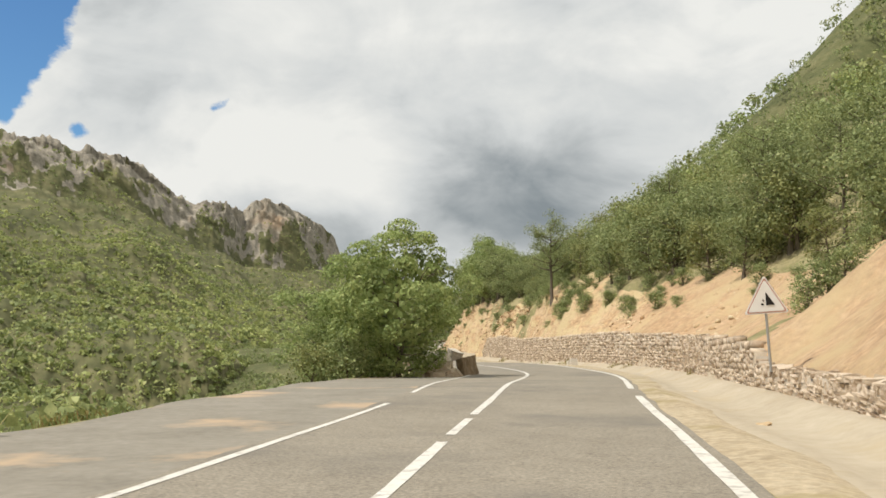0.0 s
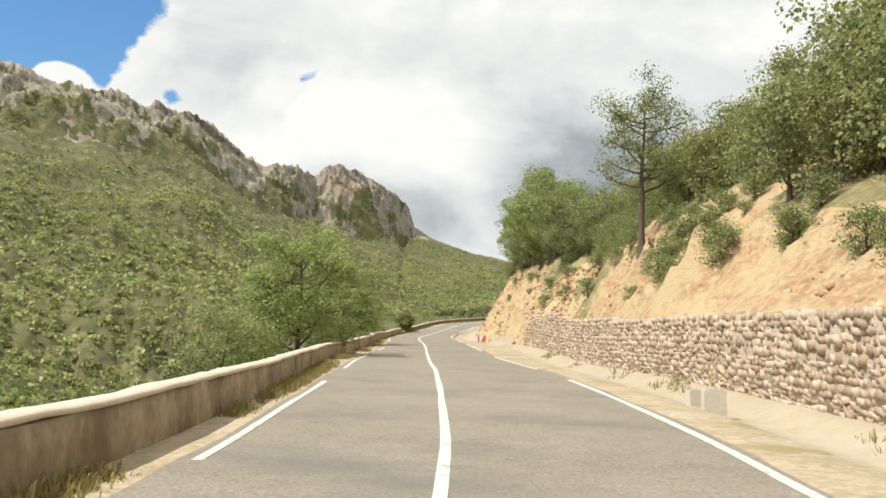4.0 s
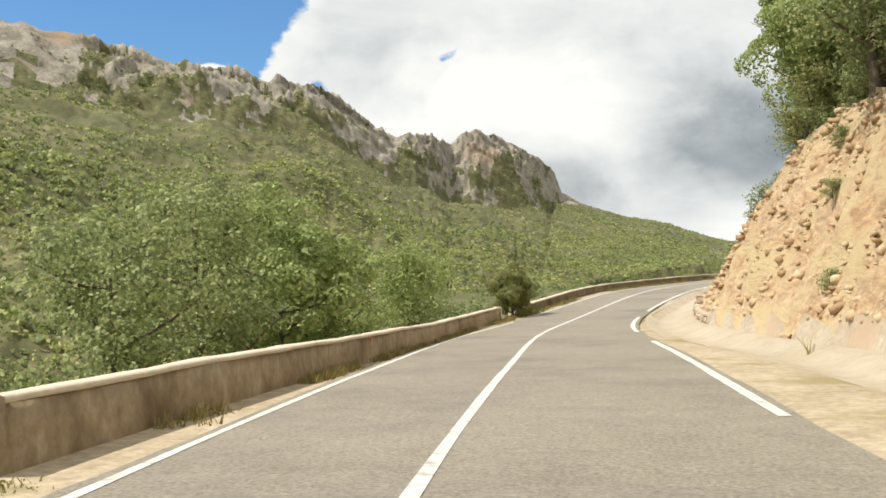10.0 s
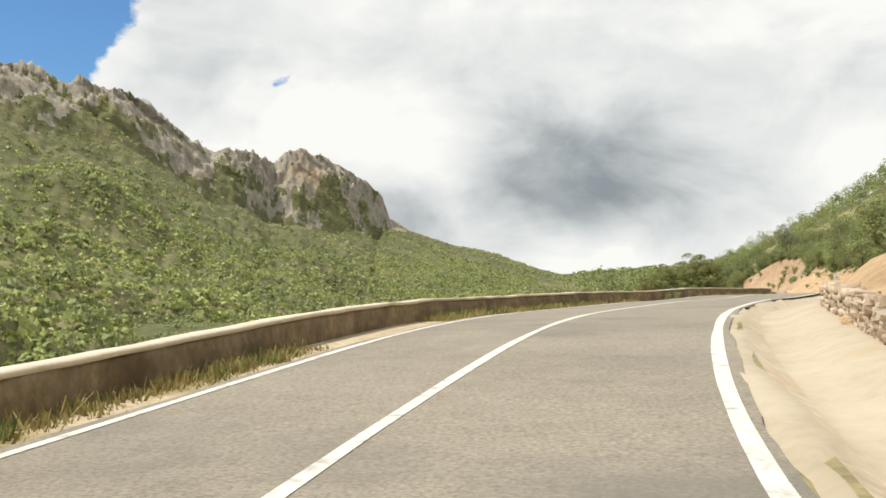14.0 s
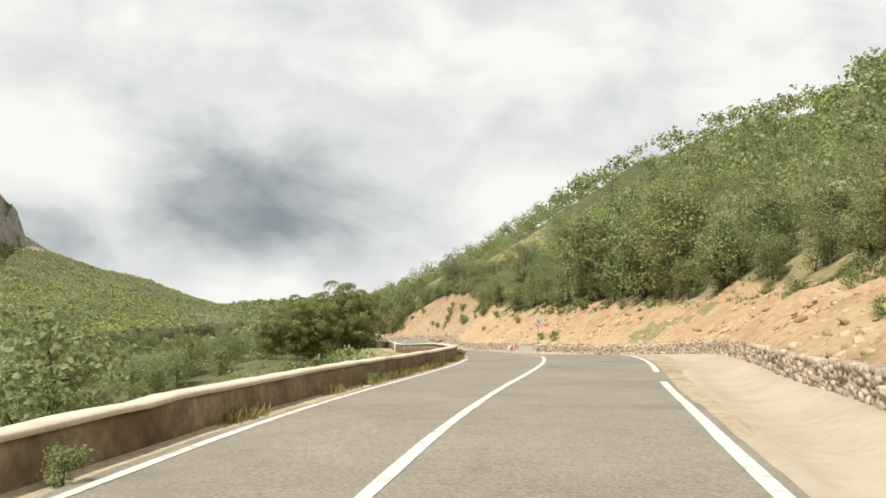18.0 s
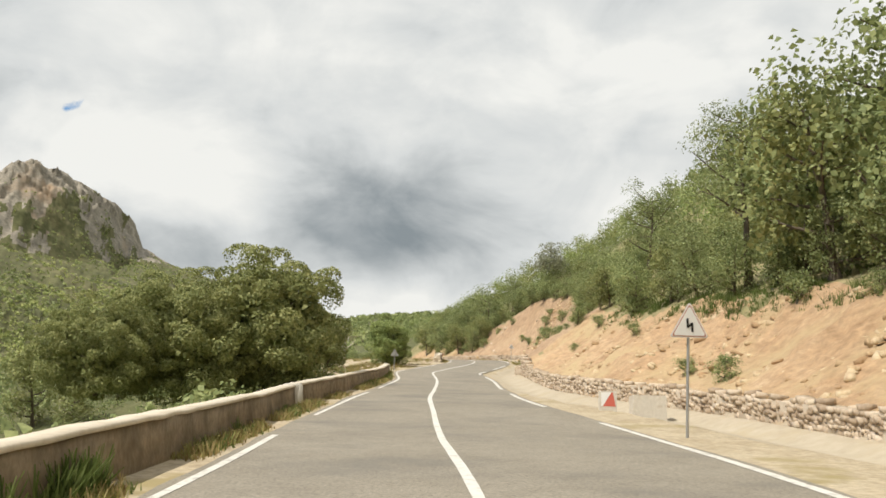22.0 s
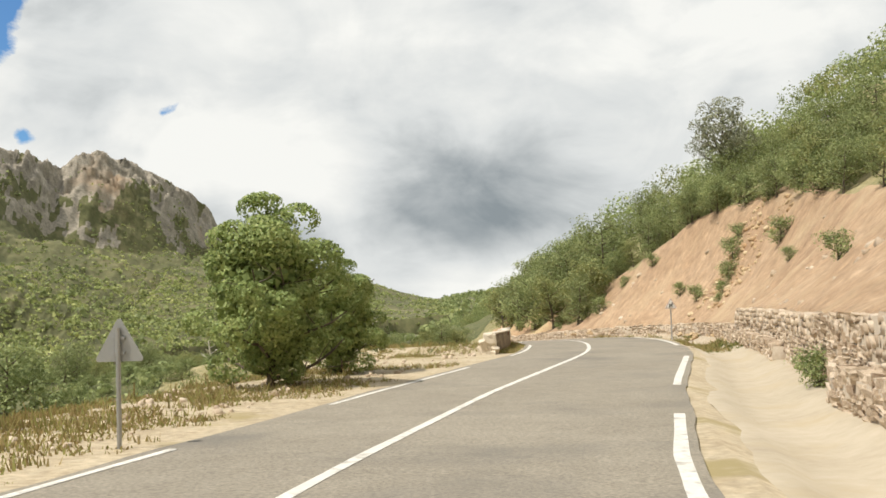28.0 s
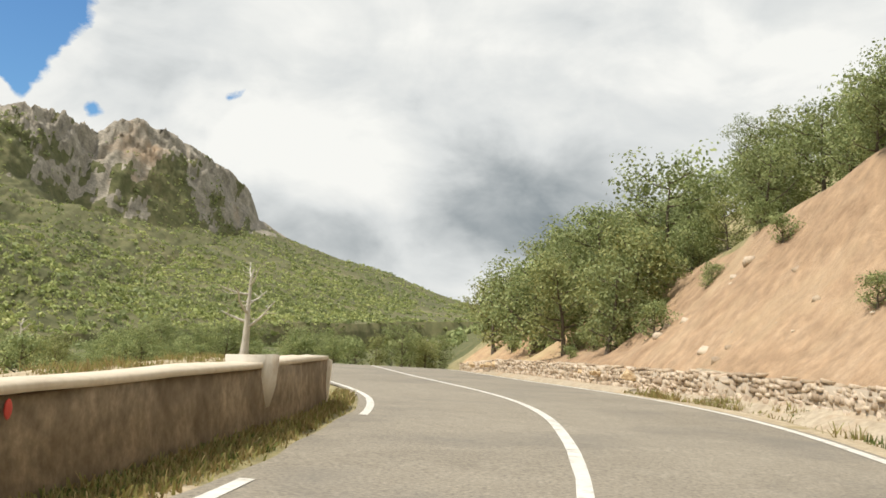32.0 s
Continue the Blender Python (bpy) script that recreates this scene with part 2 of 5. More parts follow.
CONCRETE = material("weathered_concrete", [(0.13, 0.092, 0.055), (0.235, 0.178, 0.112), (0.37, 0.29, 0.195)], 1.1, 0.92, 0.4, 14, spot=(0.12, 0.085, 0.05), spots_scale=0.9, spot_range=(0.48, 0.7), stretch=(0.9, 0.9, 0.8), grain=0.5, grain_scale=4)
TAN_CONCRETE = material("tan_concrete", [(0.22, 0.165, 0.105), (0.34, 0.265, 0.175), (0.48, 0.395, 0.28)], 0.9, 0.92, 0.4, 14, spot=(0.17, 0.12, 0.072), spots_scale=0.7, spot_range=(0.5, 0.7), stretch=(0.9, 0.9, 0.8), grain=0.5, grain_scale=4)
CAPPING = material("wall_capping", [(0.5, 0.42, 0.31), (0.62, 0.54, 0.42), (0.68, 0.6, 0.48)], 1.3, 0.9, 0.3, 15)
STONE = material("rubble_stone", [(0.392, 0.300, 0.211), (0.498, 0.395, 0.283), (0.604, 0.495, 0.374)], 1.5, 0.9, 0.6, 14, each=0.55, grain=0.4, grain_scale=8)
STONES = material("rubble_stones", [(0.392, 0.300, 0.211), (0.498, 0.395, 0.283), (0.604, 0.495, 0.374)], 1.5, 0.9, 0.6, 14, island=0.55, grain=0.4, grain_scale=8)
OCHRE_STONES = material("ochre_rock_blocks", [(0.4, 0.26, 0.14), (0.5, 0.36, 0.21), (0.6, 0.47, 0.3)], 1.2, 0.92, 0.7, 9, island=0.5, grain=0.5, grain_scale=6)
DITCH = material("smooth_ditch_lining", [(0.372, 0.308, 0.218), (0.443, 0.375, 0.273), (0.499, 0.431, 0.325)], 0.5, 0.9, 0.12, 16, spot=(0.42, 0.34, 0.22), spots_scale=0.6, spot_range=(0.52, 0.72))
MORTAR = material("mortar", [(0.36, 0.29, 0.21), (0.5, 0.42, 0.32)], 2.0, 0.95, 0.6, 12)
ROCK = material("cliff_rock", [(0.12, 0.105, 0.08), (0.27, 0.24, 0.19), (0.46, 0.415, 0.34)], 0.09, 0.95, 1.0, 0.5, spot=(0.33, 0.235, 0.15), spots_scale=0.014, spot_range=(0.6, 0.74), grain=0.5, grain_scale=0.15)
SCRUB = material("scrub_slope", [(0.066, 0.073, 0.030), (0.117, 0.117, 0.052), (0.225, 0.197, 0.103)], 0.03, 0.95, 1.0, 0.25, grain=0.7, grain_scale=0.22)
BARK = material("bark", [(0.09, 0.07, 0.05), (0.17, 0.14, 0.105)], 3.0, 0.95, 0.7, 20, stretch=(1, 1, 0.25))
PALE_BARK = material("pale_dead_wood", [(0.42, 0.38, 0.32), (0.6, 0.56, 0.48)], 3.0, 0.9, 0.5, 20)
LEAF_OAK = material("oak_leaves", [(0.152, 0.186, 0.071), (0.258, 0.299, 0.122), (0.399, 0.419, 0.186)], 0.9, 0.55, 0, island=0.2, translucent=0.34)
LEAF_FRESH = material("fresh_leaves", [(0.188, 0.248, 0.078), (0.316, 0.383, 0.134), (0.484, 0.517, 0.209)], 0.9, 0.55, 0, island=0.2, translucent=0.34)
LEAF_OLIVE = material("olive_leaves", [(0.140, 0.184, 0.069), (0.285, 0.331, 0.133), (0.506, 0.531, 0.240)], 0.9, 0.6, 0, island=0.2, translucent=0.34)
LEAF_HOLM = material("holm_oak_leaves", [(0.149, 0.176, 0.059), (0.277, 0.294, 0.107), (0.426, 0.416, 0.176)], 0.9, 0.6, 0, island=0.2, translucent=0.3)
LEAF_GREY = material("grey_leaves", [(0.2, 0.21, 0.13), (0.3, 0.31, 0.2), (0.42, 0.42, 0.3)], 0.9, 0.6, 0, island=0.25, translucent=0.3)
LEAF_SLOPE = material("slope_bush_leaves", [(0.203, 0.239, 0.078), (0.359, 0.407, 0.144), (0.550, 0.552, 0.227)], 0.05, 0.6, 0, island=0.3, translucent=0.3)
STRAW = material("dry_grass", [(0.26, 0.2, 0.08), (0.42, 0.33, 0.16), (0.3, 0.29, 0.1)], 0.6, 0.9, 0, island=0.8, translucent=0.25)
GREEN_GRASS = material("green_grass", [(0.09, 0.13, 0.03), (0.16, 0.2, 0.06)], 0.6, 0.8, 0, island=0.8, translucent=0.3)


def plain(name, color, rough=0.5, metal=0.0):
    return material(name, [tuple(c * 0.9 for c in color), color], 3.0, rough, 0.05, 30, metal=metal)


WHITE = plain("white_paint", (0.8, 0.79, 0.76))
RED = plain("red_paint", (0.55, 0.07, 0.05))
FADED_RED = plain("sun_faded_red_paint", (0.5, 0.27, 0.21), 0.7)
MARKER_RED = plain("weathered_red_paint", (0.58, 0.14, 0.1), 0.75)
BLACK = plain("black_paint", (0.02, 0.02, 0.02))
STEEL = plain("galvanised_steel", (0.42, 0.42, 0.41), 0.45, 0.6)
BLOCK_PAINT = material("whitewashed_concrete", [(0.5, 0.45, 0.37), (0.68, 0.63, 0.54)], 1.5, 0.9, 0.3, 12, spot=(0.45, 0.35, 0.24), spots_scale=1.2)

# ---- the road's line, from the ride ----
def knots(u, pairs):
    return np.interp(u, [p[0] for p in pairs], [p[1] for p in pairs])


def eased(u, pairs, width=5.0):
    u = np.asarray(u, float)
    return sum(knots(u + width * k, pairs) * w for k, w in ((-1, 0.25), (-0.5, 0.15), (0, 0.2), (0.5, 0.15), (1, 0.25)))


EYE = 1.35  # the lens's height over the road
BACK = np.array([[r[1], r[2], r[3] - EYE] for r in PATH])
STEP = 1.0
UU = np.arange(-120.0, 700.0, STEP)  # stations: the world's y
# the lane keeps to the right: how far the centre line runs beside the lens
LANE = [(0, -1.68), (7, -1.63), (14, -1.71), (21, -1.58), (28, -1.70), (35, -1.28), (42, -0.68), (49, -0.63), (56, -0.88), (63, -1.04), (70, -1.06), (77, -1.03), (84, -1.05), (91, -1.12), (98, -1.07), (105, -0.97), (112, -0.97), (119, -1.26), (126, -1.61), (133, -1.78), (140, -1.82), (147, -1.89), (154, -1.94), (161, -1.95), (168, -1.94), (175, -1.90), (182, -1.82), (189, -1.67), (196, -1.72), (203, -1.62), (210, -1.41), (217, -1.24), (224, -0.61), (231, -0.15), (238, 0.10), (245, 0.03), (252, -0.37), (259, -0.59), (266, -0.76), (273, -0.99), (280, -1.03), (287, -1.34), (294, -1.70), (301, -2.11), (308, -2.54), (315, -2.49), (322, -2.29), (329, -1.63), (336, -0.41)]
LINE_L = [(0, -2.40), (7, -2.25), (14, -2.02), (21, -1.86), (28, -2.28), (35, -2.35), (42, -2.42), (49, -2.50), (56, -2.69), (63, -2.81), (70, -2.90), (77, -3.04), (84, -3.17), (91, -3.15), (98, -2.90), (105, -2.54), (112, -2.34), (119, -2.42), (126, -2.60), (133, -2.76), (140, -2.88), (147, -2.86), (154, -2.70), (161, -2.50), (168, -2.38), (175, -2.30), (182, -2.20), (189, -2.05), (196, -2.18), (203, -2.36), (210, -2.42), (217, -2.59), (224, -2.70), (231, -2.98), (238, -3.28), (245, -3.27), (252, -3.13), (259, -3.03), (266, -2.94), (273, -2.38), (280, -2.20), (287, -2.32), (294, -2.01), (301, -2.38), (308, -2.41), (315, -2.45), (322, -2.45), (329, -2.50), (336, -2.39), (343, -2.48), (350, -2.65), (357, -2.69), (364, -3.40), (371, -3.55), (378, -3.63), (385, -3.69)]
LINE_R = [(0, 2.90), (7, 2.92), (14, 3.12), (21, 3.01), (28, 3.37), (35, 3.58), (42, 3.52), (49, 3.42), (56, 3.63), (63, 3.74), (70, 3.78), (77, 3.85), (84, 3.86), (91, 3.79), (98, 3.64), (105, 3.37), (112, 3.22), (119, 3.30), (126, 3.47), (133, 3.60), (140, 3.55), (147, 3.28), (154, 2.93), (161, 2.75), (168, 2.83), (175, 2.98), (182, 3.07), (189, 3.06), (196, 3.07), (203, 3.16), (210, 3.17), (217, 3.27), (224, 3.36), (231, 3.56), (238, 3.81), (245, 3.66), (252, 4.00), (259, 4.35), (266, 3.65), (273, 3.13), (280, 3.07), (287, 2.99), (294, 3.25), (301, 3.37), (308, 3.04), (315, 3.50), (322, 3.54), (329, 3.59), (336, 3.42), (343, 3.50), (350, 3.62), (357, 3.80), (364, 3.90), (371, 3.89), (378, 3.88), (385, 3.89)]

# how much the road tips up to its right, metres a metre
CROSSFALL = [(0, -0.009), (14, -0.011), (28, -0.003), (42, -0.009), (56, 0.004), (70, 0.004), (84, -0.003), (98, -0.006), (112, 0.000), (126, -0.002), (140, 0.010), (154, 0.017), (168, 0.024), (182, 0.017), (196, 0.025), (210, 0.021), (224, 0.024), (238, 0.040), (252, -0.005), (266, 0.012), (280, -0.010), (294, -0.020), (308, -0.002), (322, -0.005), (336, -0.005), (350, 0.007), (364, 0.006), (420, 0.000)]


# how the road bends and lifts away from the ride's own line
BEND = [(337, 0.00), (343, -0.30), (350, -0.30), (357, 0.13), (364, 0.64), (371, 0.73), (378, 0.64), (385, 0.47), (400, 0.28)]
DIP = [(-120, 0.00), (14, 0.14), (21, -0.01), (28, -0.02), (35, -0.09), (42, -0.15), (49, -0.17), (56, -0.12), (70, 0.00), (326, 0.00), (336, 0.11), (343, 0.14), (350, 0.18), (357, 0.22), (364, 0.23), (371, 0.18), (378, 0.15), (385, 0.14), (400, 0.14)]


def centre_line():
    x = np.interp(UU, BACK[:, 1], BACK[:, 0]) + knots(UU, LANE)
    z = np.interp(UU, BACK[:, 1], BACK[:, 2])
    x = np.where(UU < 0, x[UU.searchsorted(0)] - UU * -0.13, x)
    z = np.where(UU < 0, z[UU.searchsorted(0)] - UU * 0.05, z)
    # past the ride's end the road bends to the left and runs on
    k = UU.searchsorted(337)
    px, pz = x[k], z[k]
    for n in range(k, len(UU)):
        px += STEP * knots(UU[n], [(337, 0.235), (345, 0.235), (349, 0.07), (354, 0.0), (357, -0.1), (361, -0.27), (366, -0.2), (373, -0.13), (400, -0.1), (450, 0.02)])
        pz -= knots(UU[n], [(337, 0.02), (350, 0.024), (356, 0.042), (385, 0.045), (396, 0.075), (430, 0.06), (470, 0.04)]) * STEP
        x[n], z[n] = px + knots(UU[n], BEND), pz
    z = z + knots(UU, DIP)
    box = np.ones(7) / 7
    pad = lambda v: np.convolve(np.r_[np.full(3, v[0]), v, np.full(3, v[-1])], box, "valid")
    return pad(pad(x)), pad(pad(pad(z)))


CX, CZ = centre_line()
SLOPE = np.gradient(CX, STEP)
NX, NY = 1 / np.sqrt(1 + SLOPE**2), -SLOPE / np.sqrt(1 + SLOPE**2)


def at(u, d, h=0.0):
    """World places at station u, d metres to the right of the centre line, h over the road."""
    u, d = np.asarray(u, float), np.asarray(d, float)
    far = np.clip((np.abs(d) - 25) / 100, 0, 1)
    nx, ny = np.interp(u, UU, NX), np.interp(u, UU, NY) * (1 - far)
    return np.stack(np.broadcast_arrays(np.interp(u, UU, CX) + nx * d, u + ny * d, np.interp(u, UU, CZ) + h + eased(u, CROSSFALL, 7) * np.clip(d, -9, 9)), -1)


def spot(u, d, h=0.0):
    return Vector(at(u, d, h).tolist())

def lattice(ix, iy, seed):
    n = (ix.astype(np.int64) * 374761393 + iy.astype(np.int64) * 668265263 + seed * 974711) & 0x7FFFFFFF
    n = ((n ^ (n >> 13)) * 1274126177) & 0x7FFFFFFF
    return ((n ^ (n >> 16)) & 0xFFFF) / 65535.0


def fbm(x, y, scale, octaves=4, seed=0, gain=0.5):
    """Soft noise of about -0.5 to 0.5 over the plane."""
    x, y = np.broadcast_arrays(np.asarray(x, float) / scale, np.asarray(y, float) / scale)
    total, amp = np.zeros(x.shape), 1.0
    for o in range(octaves):
        fx, fy = np.floor(x), np.floor(y)
        tx, ty = x - fx, y - fy
        tx, ty = tx * tx * (3 - 2 * tx), ty * ty * (3 - 2 * ty)
        a, b = lattice(fx, fy, seed + o), lattice(fx + 1, fy, seed + o)
        c, d = lattice(fx, fy + 1, seed + o), lattice(fx + 1, fy + 1, seed + o)
        total += amp * ((a * (1 - tx) + b * tx) * (1 - ty) + (c * (1 - tx) + d * tx) * ty - 0.5)
        x, y, amp = x * 2.03 + 17.1, y * 2.03 + 5.3, amp * gain
    return total


def mesh_of(name, verts, faces, mats, index=None, smooth=False):
    """A mesh from arrays of places and of quads or triangles."""
    verts, faces = np.ascontiguousarray(verts, np.float32).reshape(-1, 3), np.ascontiguousarray(faces, np.int32)
    me = bpy.data.meshes.new(name)
    n, k = faces.shape
    me.vertices.add(len(verts))
    me.vertices.foreach_set("co", verts.ravel())
    me.loops.add(n * k)
    me.loops.foreach_set("vertex_index", faces.ravel())
    me.polygons.add(n)
    me.polygons.foreach_set("loop_start", np.arange(0, n * k, k, dtype=np.int32))
    for m in mats if isinstance(mats, (list, tuple)) else [mats]:
        me.materials.append(m)
    if index is not None:
        me.polygons.foreach_set("material_index", np.ascontiguousarray(index, np.int32))
    if smooth:
        me.polygons.foreach_set("use_smooth", np.ones(n, bool))
    me.update(calc_edges=True)
    me.validate()
    return me


def grid_faces(rows, cols):
    a = (np.arange(rows - 1)[:, None] * cols + np.arange(cols - 1)).ravel()
    return np.stack([a, a + 1, a + cols + 1, a + cols], 1)


def structure(name, me, label, category, kind="structure"):
    return tagged(new(name, me), label, category, kind=kind)


def child(name, me, parent, label=""):
    ob = new(name, me)
    ob.parent = parent
    if label:
        tagged(ob, label)
    return ob


def part(name, bm, mat, parent, label=""):
    me = bpy.data.meshes.new(name)
    bm.to_mesh(me)
    bm.free()
    me.materials.append(mat)
    return child(name, me, parent, label)


def thing(name, place, label, category, group=""):
    ob = new(name)
    ob.matrix_basis = Matrix.Translation(place)
    ob.empty_display_size = 0.2
    return tagged(ob, label, category, group)


# ---- the lie of the land beside the road ----
WALL_D = [(-120, 6.3), (17, 6.4), (26, 6.3), (38, 6.9), (70, 7.4), (80, 7.3), (99, 8), (108, 8), (121, 7.4), (134, 7.4), (146, 6.2), (160, 5), (165, 4.8), (190, 5.2), (206, 5.6), (215, 6.2), (222, 6.2), (237, 7.68), (247, 8.78), (262, 8.69), (270, 7.57), (279, 5.88), (290, 5.63), (300, 5.88), (322, 6.4), (335, 6.2), (343, 5.9), (350, 6.6), (358, 7.3), (371, 6.8), (420, 7.5), (700, 8)]
WALL_H = [(-120, 0.5), (25.5, 0.55), (26.5, 1.15), (40, 1.55), (60, 1.9), (95, 2.1), (106, 2.4), (114, 2.2), (117, 0.35), (150, 0.4), (190, 0.5), (205, 0.6), (296, 0.65), (301, 0.65), (304, 1.2), (312, 1.4), (343.4, 1.4), (344.4, 0.6), (360, 0.6), (700, 0.5)]
BANK_H = [(-120, 13), (16, 12.5), (26, 8), (36, 4.4), (60, 4.6), (72, 5.2), (88, 7), (104, 6), (116, 4.6), (124, 7.5), (146, 7.0), (156, 6.5), (163, 2.6), (172, 1.6), (195, 2.2), (215, 3), (250, 3.6), (285, 4.0), (300, 4.0), (315, 4.6), (335, 5.2), (350, 6.6), (357, 8.3), (366, 8.0), (376, 4), (400, 5), (460, 4), (700, 4)]
BANK_RUN = [(-120, 11), (16, 11), (32, 7), (60, 4), (80, 3.0), (88, 2.3), (100, 2.8), (112, 3), (124, 3.6), (146, 3.5), (158, 3.2), (166, 4), (200, 4.5), (250, 5), (290, 5), (318, 4), (350, 5.5), (370, 5), (700, 5)]
HILL = [(-120, 0.7), (40, 0.62), (90, 0.6), (125, 0.5), (150, 0.2), (170, 0.24), (195, 0.68), (215, 1.03), (234, 0.9), (258, 0.66), (300, 0.6), (360, 0.6), (405, 0.56), (450, 0.45), (500, 0.3), (700, 0.15)]
VERGE_L = [(-120, 7.7), (18, 6.8), (36, 5), (50, 4.9), (232, 5), (242, 5.6), (272, 5.8), (290, 5.2), (300, 7), (332, 8), (345, 5), (360, 9), (700, 9)]
VALLEY = [(-120, 22), (40, 20), (130, 20), (220, 18), (270, 11), (300, 6), (360, 4), (420, 3), (700, 2)]


def lie(u, d):
    """Height over the road at station u and d metres to its right."""
    u, d = np.broadcast_arrays(np.asarray(u, float), np.asarray(d, float))
    dw, hw, hb, rb = eased(u, WALL_D), knots(u, WALL_H), eased(u, BANK_H, 7), eased(u, BANK_RUN)
    vl, deep, hill = eased(u, VERGE_L), eased(u, VALLEY, 20), eased(u, HILL, 15)
    p = at(u, d)
    rough = fbm(p[..., 0], p[..., 1], 9, 4, 3)
    h = np.full(d.shape, -0.06)
    # to the right: verge, sandy ditch, the foot of the bank, the bank, the hill
    ditch = np.clip(1 - np.abs(d - (dw - 1.25)) / 0.95, 0, 1)
    h = np.where(d > 3.4, -0.022 - 0.32 * np.minimum(1, ditch * 1.6) + 0.025 * rough, h)
    k = np.clip((d - dw - 0.25) / rb, 0, 1)
    bank = hw * 0.92 + (hb - hw * 0.92) * (0.75 * k + 0.25 * k * k) + rough * 0.9 * np.sin(np.pi * k) + 0.25 * fbm(p[..., 0], p[..., 1], 1.7, 3, 8) * np.minimum(1, 4 * k)
    # broken rock along the cut, gullies down the bare earth
    rocky = knots(u, [(60, 0.2), (85, 1), (158, 1), (170, 0.35), (300, 0.3), (330, 0.1), (375, 0.25)])
    step = fbm(p[..., 0] + 2 * p[..., 1], p[..., 1], 2.6, 4, 14, 0.6)
    bank = bank + np.minimum(1, 5 * k) * np.sin(np.pi * np.minimum(k, 0.93)) * (rocky * 1.7 * (step + 0.35 * np.abs(np.sin(step * 9))) - 0.5 * np.abs(fbm(u, d * 0.12, 2.4, 4, 15)) * (1 - rocky))
    up = np.maximum(d - dw - 0.25 - rb, 0)
    reach = knots(u, [(185, 160), (212, 330), (232, 285), (260, 200), (420, 160)])
    rise = hill * reach * (1 - np.exp(-up / reach)) * (1 + 0.4 * np.clip((up - 28) / 50, 0, 1) * knots(u, [(215, 0), (245, 1), (305, 1), (335, 0)])) + rough * 1.5 * np.minimum(1, up / 8) + 14 * fbm(p[..., 0], p[..., 1], 90, 3, 5) * np.minimum(1, up / 60)
    h = np.where(d > dw + 0.25, bank + rise, h)
    # to the left: verge, then the valley side
    fall = np.maximum(-d - vl, 0)
    drop = -deep * (1 - np.exp(-fall / 26)) + rough * np.minimum(2.0, fall * 0.25) - 0.25 * np.minimum(1, fall)
    h = np.where(d < -3.2, -0.025 + 0.03 * rough + np.where(fall > 0, drop, 0), h)
    return h


def ground_sheet():
    u = np.r_[-3500, -1500, -700, -350, -200, np.arange(-120, -10, 3), np.arange(-10, 400, 0.75), np.arange(400, 470, 1.6), np.arange(470, 700, 8), 760, 900, 1100, 1400, 1900, 2700, 4500]
    d = np.r_[-4500, -2600, -1500, -900, -600, -420, -300, -220, -165, -125, -98, -78, -62, -50, -41, -34, -28, -23, -19, -16, -13.5, -11.5, -10, -9, -8, -7, -6.2, -5.6, -5.1, -4.6, -4, -3.4, -1.5, 1.5, 3.3, 3.8, 4.4,
              np.arange(5, 17, 0.3), np.arange(17, 20.5, 0.6), 21, 22.5, 24, 26, 29, 33, 38, 44, 52, 62, 76, 95, 120, 150, 190, 250, 340, 480, 700, 1100, 1900, 4500]
    U, D = np.meshgrid(u, d, indexing="ij")
    uc = np.clip(U, -120, 700)
    v = at(uc, D, lie(uc, D))
    v[..., 1] += U - uc
    bank = (D > knots(U, WALL_D) + 0.1) & (D < eased(U, WALL_D) + eased(U, BANK_RUN) + 0.6 + 2 * fbm(U, D, 5, 2, 4))
    near = (np.abs(D) < 30)
    bank = bank & (U < 412 + 6 * fbm(U, D, 7, 2, 9))
    earth = np.where((U > 62) & (U < 168), 5, np.where((U > 306) & (U < 384), 6, 1))
    grassed = bank & (fbm(U, D, 6, 4, 24, 0.6) > np.where(U < 172, 0.42, 0.3)) & (U < 306)
    track = (U > 352) & (U < 396) & (D < -6.5 + fbm(U, D, 5, 3, 2)) & (D > -17 + 3 * fbm(U, D, 9, 3, 7))
    stony = (U > 298) & (U < 346) & (D < -2.5) & (D > -8.5 + 3 * fbm(U, D, 4, 3, 6))
    kind = np.where(bank, np.where(grassed, 0, earth), np.where((D > 3) & near & (U < 403) & (D < knots(U, WALL_D) + 0.3), np.where(D < eased(U, WALL_D) - 2.0, 3, 2), np.where((D < -2.5) & (D > -4.9) & (U < 403) & ((U < 336) | (D > -3.1)) | stony, 3, np.where(track, 3, np.where((D > 0) & near & (U < 430) | (np.abs(D) < 9) & (U < 403) | near & (D > -26) & (U > 330) & (U < 430), 0, 4)))))
    structure("ground", mesh_of("ground", v, grid_faces(len(u), len(d)), [GRASSY, SOIL, SAND, DIRT, FOREST, CUT_ROCK, SCAR, GRAVEL], kind[:-1, :-1].ravel(), True), "valley ground with dry grass, sandy verges and cut red soil banks", "ground")


ground_sheet()


def strip(name, u0, u1, d0, d1, h, mat, label, category, step=1.0, cols=2, wave=0.0):
    """A band along the road between two lines beside it, given as numbers or as functions of the station."""
    u = np.linspace(u0, u1, max(2, int((u1 - u0) / step) + 1))
    side = [np.broadcast_to(d(u) if callable(d) else d, u.shape) for d in (d0, d1)]
    k = np.linspace(0, 1, cols)[None]
    D = side[0][:, None] * (1 - k) + side[1][:, None] * k
    if wave:
        D[:, 0] += wave * fbm(u, 0 * u, 2.2, 4, 11)
        D[:, -1] += wave * fbm(u, 0 * u + 50, 2.2, 4, 12)
    v = at(u[:, None] + 0 * D, D, h)
    return structure(name, mesh_of(name, v, grid_faces(len(u), cols), mat), label, category)


